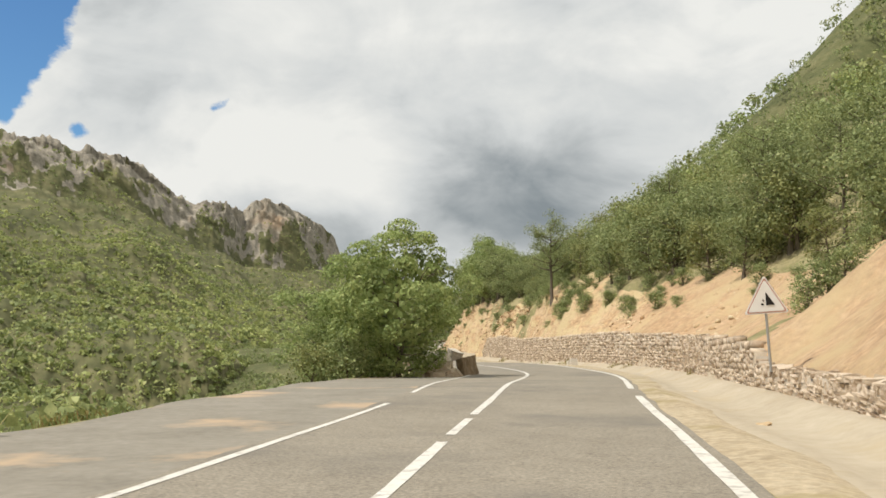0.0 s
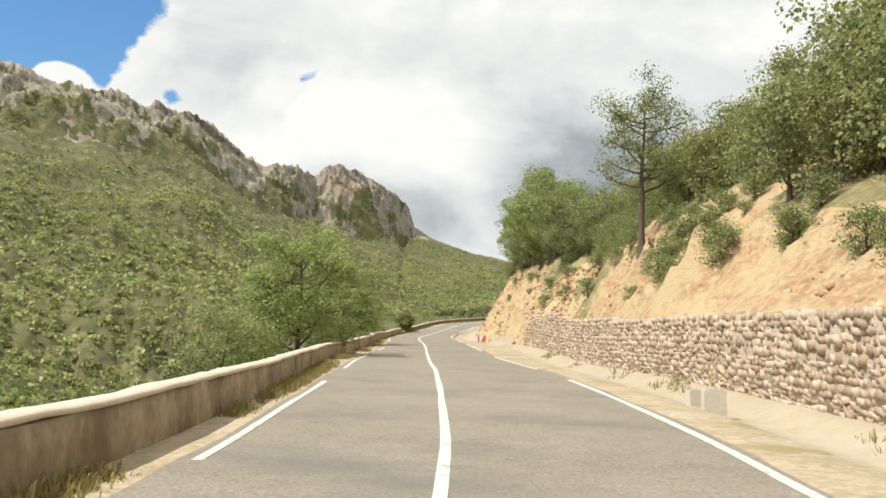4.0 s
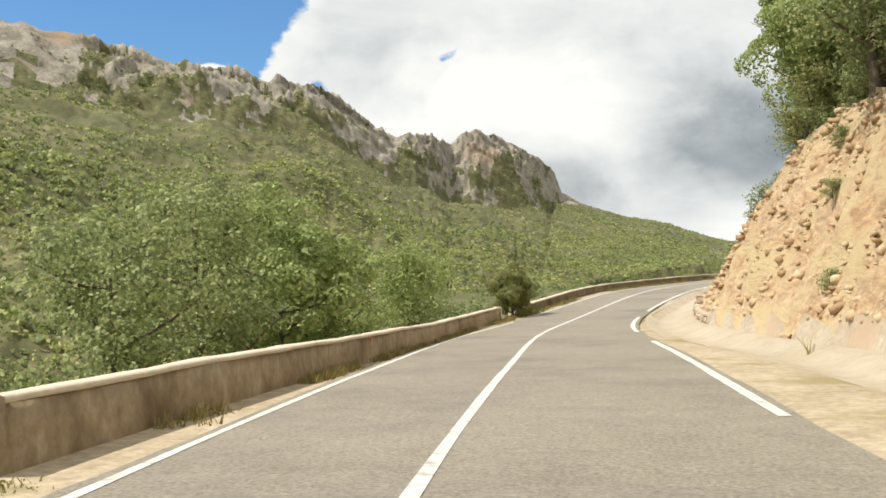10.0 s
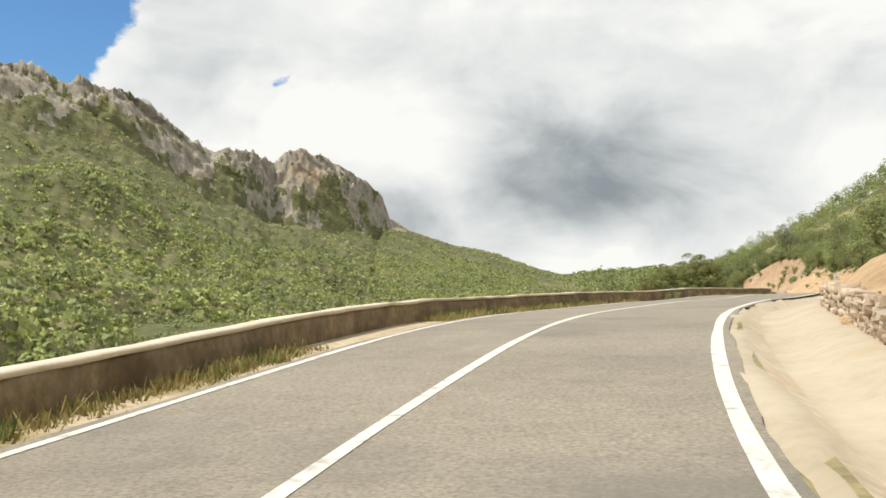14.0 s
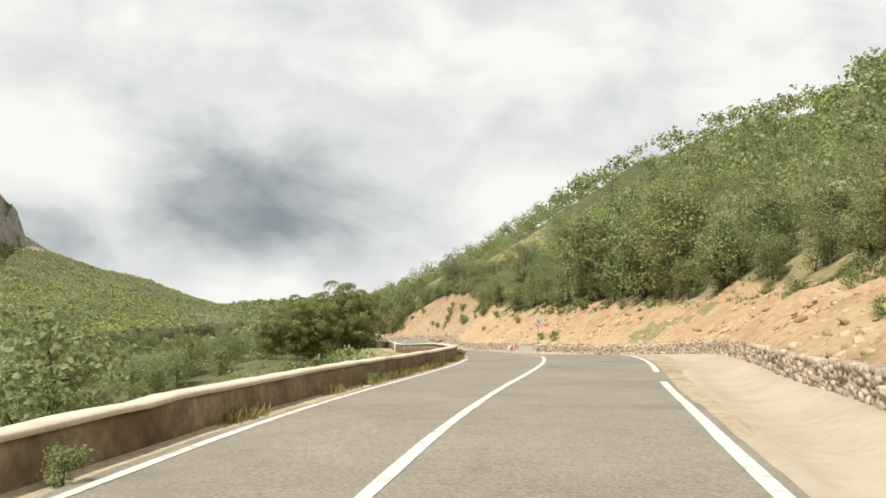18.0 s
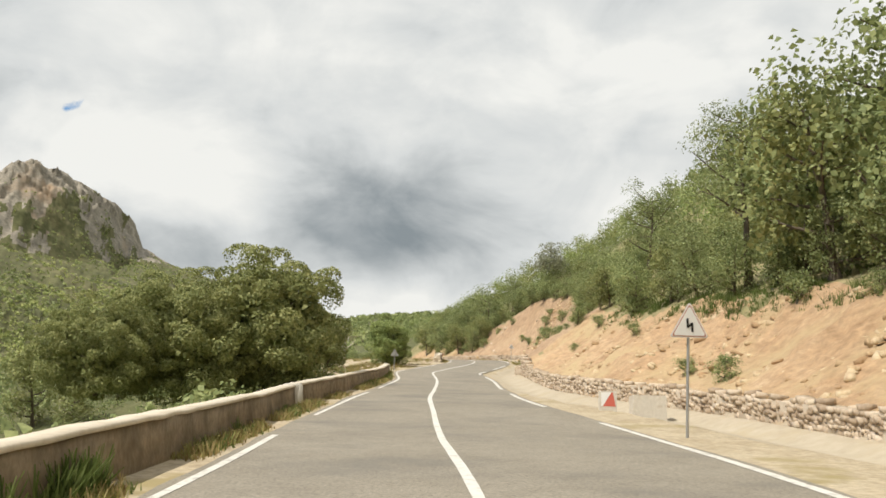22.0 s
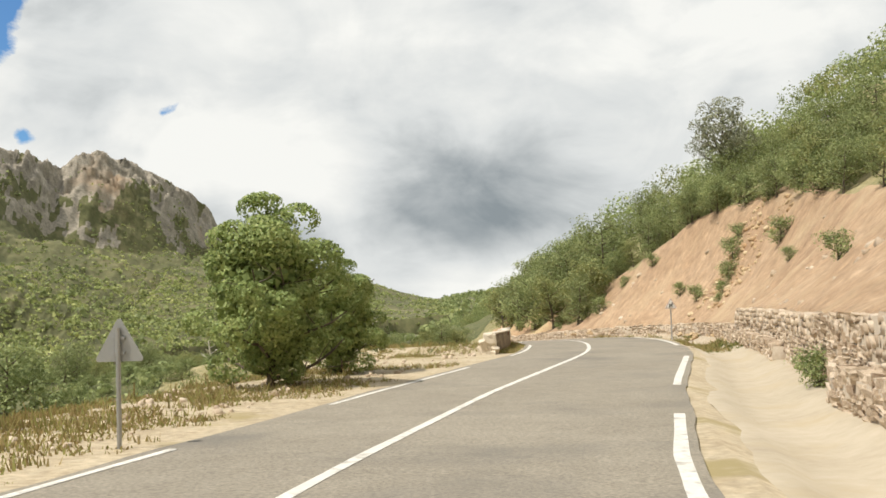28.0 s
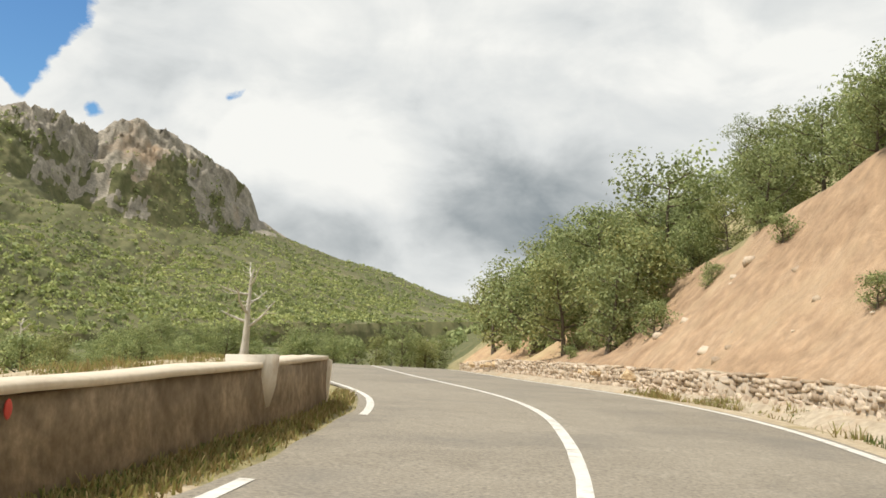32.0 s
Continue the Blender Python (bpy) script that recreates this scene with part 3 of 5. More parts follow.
def line_l(u):
    return eased(u, LINE_L, 4)


def line_r(u):
    return eased(u, LINE_R, 4)


def road():
    strip("road", -119, 404, lambda u: line_l(u) - 0.2, lambda u: line_r(u) + 0.2, 0.0, ASPHALT, "worn grey asphalt of a two-lane mountain road", "road", 0.4, 8, 0.1)
    strip("lay_by", -119, 40, lambda u: line_l(u) - 4.2, lambda u: line_l(u) + 0.3, -0.014, GRAVEL, "pale grey gravel lay-by beside the road", "gravel verge", 1.0, 6, 0.7)
    runs = {"centre": [(-119, 6.6), (7.6, 12.3), (13.2, 15.8), (16.6, 403)],
            "left": [(-119, 19.3), (23.1, 45), (53, 67.6), (75.1, 92.9), (100, 104), (117, 155.9), (159.5, 230), (235.4, 258), (264, 275.9), (280.2, 312.8), (318.6, 329.3), (335, 346.5), (352.8, 403)],
            "right": [(-119, 21.9), (25, 71), (79, 96.3), (103.5, 116.5), (122, 139.7), (145.7, 156.9), (160.2, 192.6), (197.2, 215.2), (219.3, 240.4), (243, 263.2), (269.3, 279), (284.8, 302), (305.5, 316.7), (322.7, 333.5), (341, 403)]}
    where = {"centre": (lambda u: 0 * u - 0.07, lambda u: 0 * u + 0.07), "left": (lambda u: line_l(u) - 0.06, lambda u: line_l(u) + 0.06), "right": (lambda u: line_r(u) - 0.08, lambda u: line_r(u) + 0.08)}
    for side, spans in runs.items():
        for a, b in spans:
            strip("road_marking", a, b, *where[side], 0.006, PAINT, "worn white painted line on the asphalt", "road marking", 1.0 if b - a > 12 else 0.5, 2, 0.025)


road()


def ditch_lining():
    """The smooth shallow channel between the shoulder and the foot of the wall."""
    for a, b in ((-30, 118), (122, 345)):
        u = np.arange(a, b, 0.5)
        dw = eased(u, WALL_D)
        ragged = 0.35 * fbm(u, 0 * u, 4, 4, 17)
        k = np.linspace(0, 1, 9)
        D = (dw - 2.15 + ragged)[:, None] * (1 - k) + (dw + 0.1)[:, None] * k
        h = lie(u[:, None] + 0 * D, D) * 0.85 + 0.03 + 0.02 * fbm(u[:, None], D, 1.2, 3, 19)
        h -= 0.25 * np.clip(1 - np.minimum(u - a, b - u) / 2.5, 0, 1)[:, None]
        h[:, 0] -= 0.1
        h[:, 1] += 0.02
        structure("ditch_lining", mesh_of("ditch_lining", at(u[:, None] + 0 * D, D, h), grid_faces(len(u), 9), DITCH, smooth=True), "smooth pale roadside ditch worn and silted with sand", "ditch")


ditch_lining()

# ---- the far mountain: a ridge with a cliff band, and its long scrub slope ----
RIDGE = [(-364, 690, 142), (-354, 710, 137), (-339, 737, 135), (-322, 765, 134), (-303, 793, 135), (-294, 811, 130), (-271, 851, 132), (-257, 874, 125), (-247, 891, 115), (-236, 907, 102), (-220, 936, 96), (-210, 953, 99), (-202, 991, 100), (-194, 1026, 94), (-185, 1036, 105), (-174, 1048, 109), (-154, 1083, 106), (-136, 1112, 95), (-122, 1153, 86), (-111, 1180, 71), (-107, 1192, 55), (-83, 1214, 41), (-42, 1247, 28), (7, 1264, 17), (44, 1277, 4), (76, 1288, -5), (114, 1301, -12)]
FOOT = [(-1600, -150, -500), (-720, -80, -260), (-420, -62, 20), (-315, -56, 170), (-230, -52, 290), (-150, -48, 410), (-85, -42, 530), (0, -20, 640), (110, 40, 760), (400, 240, 900), (900, 700, 1000)]


def mountain():
    rx, ry, rz = [np.array(c, float) for c in zip(*([(-1500, -200, 260), (-640, 420, 185)] + RIDGE + [(330, 1340, -24), (900, 1400, -20)]))]
    seg = np.r_[0, np.cumsum(np.hypot(np.diff(rx), np.diff(ry)))]
    a = np.r_[np.linspace(0, seg[2], 120)[:-1], np.linspace(seg[2], seg[-3], 420)[:-1], np.linspace(seg[-3], seg[-1], 40)]
    X, Y, Z = np.interp(a, seg, rx), np.interp(a, seg, ry), np.interp(a, seg, rz)
    fx, fy = np.interp(X, [f[0] for f in FOOT], [f[1] for f in FOOT]), np.interp(X, [f[0] for f in FOOT], [f[2] for f in FOOT])
    q = np.r_[-0.5, -0.2, -0.08, -0.03, -0.01, np.linspace(0, 0.16, 34), np.linspace(0.165, 1.06, 90)]
    A, Q = np.meshgrid(np.arange(len(a)), q, indexing="ij")
    qq = np.maximum(Q, 0)
    x, y = X[A] + (fx - X)[A] * Q, Y[A] + (fy - Y)[A] * Q
    foot = -24.0 + 10 * np.clip((X[A] + 100) / 300, 0, 1)
    cliff = knots(X[A], [(-1700, 0.3), (-364, 0.3), (-257, 0.32), (-228, 0.3), (-205, 0.4), (-185, 0.5), (-115, 0.5), (-106, 0.2), (-82, 0.06), (0, 0.0), (900, 0.0)])
    band = knots(X[A], [(-1700, 0.15), (-350, 0.14), (-125, 0.12), (0, 0.1), (900, 0.1)])
    edge = np.clip(qq / band, 0, 1)
    g = 1 - cliff * edge
    g = g * np.maximum(1 - np.clip((qq - 0.4 * band) / (1 - 0.4 * band), 0, 1.1), 0) ** 1.04
    z = foot + (Z[A] - foot) * g
    craggy = np.clip(1.2 - edge, 0, 1) * np.minimum(1, cliff * 4)
    size = np.clip((Z[A] - foot) / 120, 0.1, 1.4)
    z += size * (13 * fbm(x, y, 70, 5, 21, 0.5) * np.minimum(1, qq * 12) + craggy * (1.5 * fbm(x, y * 0.6, 13, 4, 31, 0.6) + 9 * fbm(a[A], qq * 640, 15, 5, 33, 0.62) + 4 * np.abs(fbm(a[A], qq * 640, 6, 3, 35, 0.6))) * np.where(Q <= 0.002, 0.4, 1))
    gully = np.abs(fbm(A * 0.9, qq * 30, 26, 4, 41))
    z -= size * 9 * np.clip(0.16 - gully, 0, 1) * np.minimum(1, qq * 6) * (1 - np.clip(qq - 0.7, 0, 0.3) / 0.3)
    z = np.where(Q < 0, z + Q * 140, z) - 60 * np.clip((Q - 0.99) / 0.05, 0, 1)
    push = craggy * size * 6 * fbm(z * 1.3 + x, z + y, 14, 4, 51, 0.6)
    x, y = x + push * 0.45, y - push
    v = np.stack([x, y, z], -1)
    rock = ((craggy - 0.2) * 1.25 + 1.2 * fbm(a[A], qq * 640, 22, 4, 61, 0.65) * (craggy > 0.21) > 0.5) | ((fbm(x, y, 26, 4, 71, 0.65) > 0.42 + qq) & (qq < 0.15) & (cliff > 0.1))
    structure("mountain", mesh_of("mountain", v, grid_faces(len(a), len(q)), [SCRUB, ROCK], rock[:-1, :-1].ravel().astype(int), False), "far limestone ridge with broken cliffs over a scrub-covered slope", "mountain")
    return v, rock, q, X


MOUNT = mountain()


# ---- leaves, trees and bushes ----
def quads(centres, sizes, rng, out=None, lean=0.6):
    """Leaf blades: four-cornered, tilted at random, facing outwards where out is given."""
    n = len(centres)
    nrm = rng.normal(size=(n, 3))
    nrm /= np.linalg.norm(nrm, axis=1, keepdims=True)
    if out is not None:
        nrm = nrm * lean + out * (1 - lean)
        nrm /= np.linalg.norm(nrm, axis=1, keepdims=True) + 1e-9
    ref = rng.normal(size=(n, 3))
    s = np.cross(nrm, ref)
    s /= np.linalg.norm(s, axis=1, keepdims=True) + 1e-9
    t = np.cross(nrm, s)
    sz = np.asarray(sizes).reshape(-1, 1)
    bend = nrm * sz * 0.18
    v = np.stack([centres - s * sz * 0.5, centres - t * sz * 0.38 + bend, centres + s * sz * 0.5, centres + t * sz * 0.38 + bend], 1)
    return v.reshape(-1, 3), np.arange(4 * n).reshape(-1, 4)


def tube(points, radii, sides=6):
    p, r = np.asarray(points, float), np.asarray(radii, float)
    ahead = np.gradient(p, axis=0)
    ahead /= np.linalg.norm(ahead, axis=1, keepdims=True) + 1e-9
    side = np.cross(ahead, [0.31, 0.82, 0.11])
    side /= np.linalg.norm(side, axis=1, keepdims=True) + 1e-9
    up = np.cross(side, ahead)
    w = np.linspace(0, 2 * np.pi, sides, endpoint=False)
    v = p[:, None] + r[:, None, None] * (np.cos(w)[None, :, None] * side[:, None] + np.sin(w)[None, :, None] * up[:, None])
    f = []
    for k in range(len(p) - 1):
        for s in range(sides):
            f.append((k * sides + s, k * sides + (s + 1) % sides, (k + 1) * sides + (s + 1) % sides, (k + 1) * sides + s))
    return v.reshape(-1, 3), np.array(f)


def join(pieces):
    vs, fs, n = [], [], 0
    for v, f in pieces:
        vs.append(v), fs.append(f + n)
        n += len(v)
    return np.concatenate(vs), np.concatenate(fs)


def skeleton_of(rng, height, spread, bare, limbs, lean=0.05):
    """Trunk and limbs as tapered lines, and the places where foliage sits."""
    top = np.array([rng.normal() * lean * height, rng.normal() * lean * height, height * 0.92])
    base = height * 0.014 + 0.05
    t = np.linspace(0, 1, 9)[:, None]
    sway = np.cumsum(rng.normal(size=(9, 3)) * [1, 1, 0] * height * 0.012, 0)
    trunk = top * t + sway * t
    trunk_r = base * (1 - 0.85 * t[:, 0]) * (1 + 0.5 * np.exp(-t[:, 0] * 18))
    arms, tips = [], []
    for k in range(limbs):
        s = bare + (0.97 - bare) * (k + 0.5 * rng.random()) / limbs
        i = min(int(s * 8), 7)
        start = trunk[i] + (trunk[i + 1] - trunk[i]) * (s * 8 - i)
        ang = k * 2.4 + rng.normal() * 0.5
        reach = spread * (0.55 + 0.45 * rng.random()) * (1.0 if s < 0.6 else 1.35 - 0.75 * (s - 0.1))
        out = np.array([np.cos(ang), np.sin(ang), 0.0])
        end = start + out * reach + [0, 0, reach * (0.25 + 0.5 * rng.random())]
        tt = np.linspace(0, 1, 6)[:, None]
        line = start + (end - start) * tt + np.sin(tt * np.pi) * [0, 0, -0.08 * reach] + np.cumsum(rng.normal(size=(6, 3)) * 0.03 * reach, 0) * tt
        r0 = base * (0.5 - 0.32 * s)
        arms.append((line, r0 * (1 - 0.8 * tt[:, 0]) + 0.008))
        tips += [(line[-1], 1.0), (line[3], 0.75)]
        for j in range(3):
            a = line[2 + j] if j < 3 else line[-1]
            w = out * rng.normal() * 0.35 + np.cross(out, [0, 0, 1]) * rng.choice([-1, 1]) + [0, 0, rng.random() * 0.8]
            e = a + w * reach * (0.28 + 0.2 * rng.random())
            arms.append((np.stack([a, (a + e) / 2 + rng.normal(size=3) * 0.04 * reach, e]), np.array([r0 * 0.4, r0 * 0.28, 0.006])))
            tips.append((e, 0.8))
    tips.append((trunk[-1], 0.9))
    return trunk, trunk_r, arms, tips


def foliage(rng, tips, clump, count, leaf, fill=0.35):
    """Leaves gathered in small puffs round the ends of the limbs, with gaps between the puffs."""
    c = np.array([t[0] for t in tips])
    r = clump * np.array([t[1] for t in tips]) * (0.7 + 0.55 * rng.random(len(tips)))
    way = rng.normal(size=(len(tips), 6, 3))
    way /= np.linalg.norm(way, axis=2, keepdims=True)
    way[..., 2] = way[..., 2] * 0.75 + 0.12
    puff = (c[:, None] + way * (r * (0.55 + 0.3 * fill))[:, None, None]).reshape(-1, 3)
    pr = np.repeat(r, 6) * (0.4 + 0.32 * rng.random(6 * len(tips)))
    pick = rng.choice(len(puff), count, p=pr**2 / (pr**2).sum())
    way = rng.normal(size=(count, 3))
    way[:, 2] += 0.25
    way /= np.linalg.norm(way, axis=1, keepdims=True)
    dist = 0.5 + 0.55 * rng.random(count) ** 0.6
    v = puff[pick] + way * (pr[pick] * dist)[:, None] * [1, 1, 0.75]
    up = way + [0, 0, 0.35]
    return quads(v, leaf * (0.6 + 0.8 * rng.random(count)), rng, up / np.linalg.norm(up, axis=1, keepdims=True), 0.3)


def dense_crown(rng, radii, lift, lobes, lobe, count, leaf):
    """A close crown: leaves on many overlapping lobes round one body, with oversized inner leaves added to block light.
    """
    way = rng.normal(size=(lobes, 3))
    way[:, 2] += 0.15
    way /= np.linalg.norm(way, axis=1, keepdims=True)
    c = way * np.array(radii) * (0.56 + 0.46 * rng.random((lobes, 1))) + [0, 0, lift]
    r = lobe * (0.55 + 0.9 * rng.random(lobes))
    pick = rng.choice(lobes, count, p=r**2 / (r**2).sum())
    out = rng.normal(size=(count, 3)) + 0.7 * way[pick] + [0, 0, 0.35]
    out /= np.linalg.norm(out, axis=1, keepdims=True)
    v = c[pick] + out * (r[pick] * (0.8 + 0.3 * rng.random(count)))[:, None] * [1, 1, 0.72]
    skin = quads(v, leaf * (0.6 + 0.8 * rng.random(count)), rng, out, 0.42)
    n = count // 16
    deep = rng.normal(size=(n, 3))
    deep /= np.linalg.norm(deep, axis=1, keepdims=True)
    core = quads(deep * np.array(radii) * (0.5 + 0.26 * rng.random((n, 1))) + [0, 0, lift], leaf * (2 + 1.6 * rng.random(n)), rng, deep, 0.5)
    return join([skin, core])


def tree(name, label, seed, height, spread, bare, limbs, clump, count, leaf, mat, bark=None, fill=0.35, place=(0, 0, 0), group="", split=True, crown=None):
    """A tree of tapered stem, limbs and loose-leaved crown; split gives each limb a mesh of its own."""
    rng = np.random.default_rng(seed)
    trunk, trunk_r, arms, tips = skeleton_of(rng, height, spread, bare, limbs)
    top = thing(name, place, label, "tree" if "tree" in name else "bush", group)
    stem, limb = tube(trunk, trunk_r, 8), [join([tube(p, r, 5) for p, r in arms[k : k + 4]]) for k in range(0, len(arms), 4)]
    child("trunk", mesh_of("trunk", *(stem if split else join([stem] + limb)), bark or BARK, smooth=True), top)
    if split:
        for piece in limb:
            child("limb", mesh_of("limb", *piece, bark or BARK, smooth=True), top)
    if count:
        child("crown", mesh_of("crown", *(dense_crown(rng, *crown, count, leaf) if crown else foliage(rng, tips, clump, count, leaf, fill)), mat), top)
    return top


def clumps(places, radii, per, leaf, rng, squash=0.75, puffs=6):
    """Many bushes of small puffs of leaf blades, for ground that nobody could count."""
    n = len(places)
    sub = rng.normal(size=(n, puffs, 3))
    sub /= np.linalg.norm(sub, axis=2, keepdims=True)
    sub[..., 2] = np.abs(sub[..., 2]) * 1.1 - 0.15
    reach = 0.35 + 0.35 * rng.random((n, puffs, 1))
    who = np.repeat(np.arange(n), per)
    pick = rng.integers(0, puffs, n * per)
    way = rng.normal(size=(n * per, 3))
    way /= np.linalg.norm(way, axis=1, keepdims=True)
    way[:, 2] = np.abs(way[:, 2]) * 1.2 - 0.25
    r = np.asarray(radii)[who]
    off = (sub * reach)[who, pick] + way * (0.52 * (0.62 + 0.4 * rng.random(n * per)))[:, None]
    c = np.asarray(places)[who] + off * r[:, None] * [1, 1, squash]
    return quads(c, r * leaf * (0.7 + 0.6 * rng.random(n * per)), rng, way, 0.32)


def mountain_scrub():
    v, rock, q, X = MOUNT
    rng = np.random.default_rng(5)
    ok = np.argwhere((~rock | (np.random.default_rng(3).random(rock.shape) < 0.3)) & (q[None, :] > 0.02) & (q[None, :] < 1.0) & (X[:, None] > -1000) & (X[:, None] < 330))
    def spread(k):
        i, j = np.minimum(k[:, 0], v.shape[0] - 2), np.minimum(k[:, 1], v.shape[1] - 2)
        size = np.linalg.norm(np.cross(v[i + 1, j] - v[i, j], v[i, j + 1] - v[i, j]), axis=1)
        size = size * (v[i, j, 1] > -60) / (120 + v[i, j, 1].clip(0) * 0.35)
        return size / size.sum()

    weight = spread(ok)
    for mat, name, n, seed in ((LEAF_SLOPE, "hillside_scrub", 62000, 6), (LEAF_OAK, "hillside_oaks", 42000, 7)):
        rng = np.random.default_rng(seed)
        k = ok[rng.choice(len(ok), n, p=weight)]
        w = rng.random((n, 2))
        i, j = np.minimum(k[:, 0], v.shape[0] - 2), np.minimum(k[:, 1], v.shape[1] - 2)
        p = v[i, j] + (v[i + 1, j] - v[i, j]) * w[:, :1] + (v[i, j + 1] - v[i, j]) * w[:, 1:]
        dense = fbm(p[:, 0], p[:, 1], 55, 3, seed) + 0.25
        p = p[dense > rng.random(n) * 0.48]
        r = (0.9 + 1.3 * rng.random(len(p)) ** 2) * (1.25 if seed == 7 else 1.0)
        tagged(new(name, mesh_of(name, *clumps(p, r, 7, 0.78, rng, 0.8, 3), mat)), "scattered evergreen scrub on the valley side", "scrub", kind="stuff")

    rng = np.random.default_rng(15)
    k = np.argwhere((~rock) & (q[None, :] > 0.5) & (q[None, :] < 1.0) & (X[:, None] > -520) & (X[:, None] < 60))
    k = k[rng.choice(len(k), 26000, p=spread(k))]
    w = rng.random((len(k), 2))
    i, j = np.minimum(k[:, 0], v.shape[0] - 2), np.minimum(k[:, 1], v.shape[1] - 2)
    p = v[i, j] + (v[i + 1, j] - v[i, j]) * w[:, :1] + (v[i, j + 1] - v[i, j]) * w[:, 1:]
    r = 0.8 + 1.3 * rng.random(len(p)) ** 2
    tagged(new("valley_side_bushes", mesh_of("valley_side_bushes", *clumps(p, r, 10, 0.6, rng), LEAF_SLOPE)), "dense low bushes on the valley side", "scrub", kind="stuff")


mountain_scrub()


def sweep(name, u, profile, mat, parent, label="", seed=1, rough=0.02):
    """A closed cross-section carried along the road; profile(u) gives (d, h) pairs round it."""
    rows = np.array([profile(x) for x in u])
    n, k = rows.shape[:2]
    v = at(np.repeat(u, k).reshape(n, k), rows[..., 0], rows[..., 1])
    v = v + rough * np.stack([fbm(v[..., 0] + v[..., 2], v[..., 1], 0.7, 3, seed + j) for j in range(3)], -1)
    f = [(a * k + b, a * k + (b + 1) % k, (a + 1) * k + (b + 1) % k, (a + 1) * k + b) for a in range(n - 1) for b in range(k)]
    me = mesh_of(name, v.reshape(-1, 3) - np.array(parent.matrix_basis.translation), np.array(f), mat)
    bm = bmesh.new()
    bm.from_mesh(me)
    bmesh.ops.holes_fill(bm, edges=[e for e in bm.edges if e.is_boundary], sides=0)
    bmesh.ops.recalc_face_normals(bm, faces=bm.faces)
    bm.to_mesh(me)
    bm.free()
    return child(name, me, parent, label)


# ---- parapets on the valley side ----
WALL_L = [(40, -3.3), (62, -3.6), (70, -3.85), (86, -4.5), (92, -4.45), (100, -4.15), (108, -3.45), (117, -3.55), (131, -3.4), (146, -3.15), (154, -3.65), (158, -3.75), (161, -3.4), (183, -3.4), (188, -3.1), (196, -2.95), (206, -2.95), (218, -3.4), (226, -3.27), (232, -3.47), (241, -4.03), (247, -4.07), (263, -3.83), (268, -3.95), (272, -3.36), (278, -3.14), (284, -3.36), (290, -3.22), (304, -2.85), (330, -3.3), (338, -3.4), (346, -3.5), (355, -3.4)]
WALL_TOP = [(45, 0.62), (158, 0.6), (161, 0.43), (182, 0.42), (228, 0.44), (240, 0.6), (270, 0.6), (304, 0.54)]


def parapet(u0, u1, h=None, thick=0.32, label="low concrete parapet wall, stained brown, with pale worn capping"):
    face = lambda x: float(eased(x, WALL_L, 3))
    top = thing("parapet_wall", spot((u0 + u1) / 2, face((u0 + u1) / 2)), label, "parapet wall", "parapets along the road")
    u = np.linspace(u0, u1, max(3, int((u1 - u0) / 0.7)))
    high = lambda x: h or float(knots(x, WALL_TOP))
    low = lambda x: high(x) + 0.03 * float(fbm(x, 3.0, 6, 2, 9))

    def body(x):
        d = face(x)
        return [(d + 0.03, -0.3), (d + 0.02, 0.12), (d, 0.3), (d - 0.01, low(x) - 0.05), (d - thick + 0.01, low(x) - 0.05), (d - thick, 0.3), (d - thick - 0.05, -1.2)]

    def cap(x):
        d = face(x)
        return [(d + 0.012, low(x) - 0.05), (d + 0.015, low(x) - 0.012), (d, low(x) + 0.012), (d - thick, low(x) + 0.01), (d - thick - 0.03, low(x) - 0.015), (d - thick - 0.03, low(x) - 0.05)]

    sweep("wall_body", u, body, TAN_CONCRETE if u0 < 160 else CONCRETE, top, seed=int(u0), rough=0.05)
    sweep("capping", u, cap, CAPPING, top, "pale worn capping", seed=int(u1), rough=0.03)
    for x, s in ((u0, 0.2), (u1, -0.14)):
        d, hx = face(x), high(x)
        uu = np.linspace(x - abs(s) / 2, x + abs(s) / 2, 3)
        sweep("end_block", uu, lambda y: [(d + 0.05, -0.25), (d + 0.045, hx - 0.02), (d - 0.06, hx + 0.03), (d - thick + 0.02, hx + 0.03), (d - thick - 0.05, hx - 0.03), (d - thick - 0.05, -0.9)], BLOCK_PAINT if 265 < x < 270 else CAPPING if x > 150 else TAN_CONCRETE, top, "whitewashed end of the wall" if 265 < x < 270 else "worn masonry end of the wall", seed=int(x) + 3, rough=0.1)
    return top


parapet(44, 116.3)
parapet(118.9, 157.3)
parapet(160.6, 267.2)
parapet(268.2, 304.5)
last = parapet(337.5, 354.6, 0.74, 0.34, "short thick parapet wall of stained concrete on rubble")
sweep("crack_filling", np.array([349.9, 350.02, 350.16, 350.3, 350.44]), lambda x: [(float(eased(x, WALL_L, 3)) + 0.06, 0.22 + 1.4 * abs(x - 350.14)), (float(eased(x, WALL_L, 3)) + 0.05, 0.77), (float(eased(x, WALL_L, 3)) - 0.37, 0.77), (float(eased(x, WALL_L, 3)) - 0.37, 0.1)], BLOCK_PAINT, last, "pale broken mortar in a cracked joint", 5, 0.14)


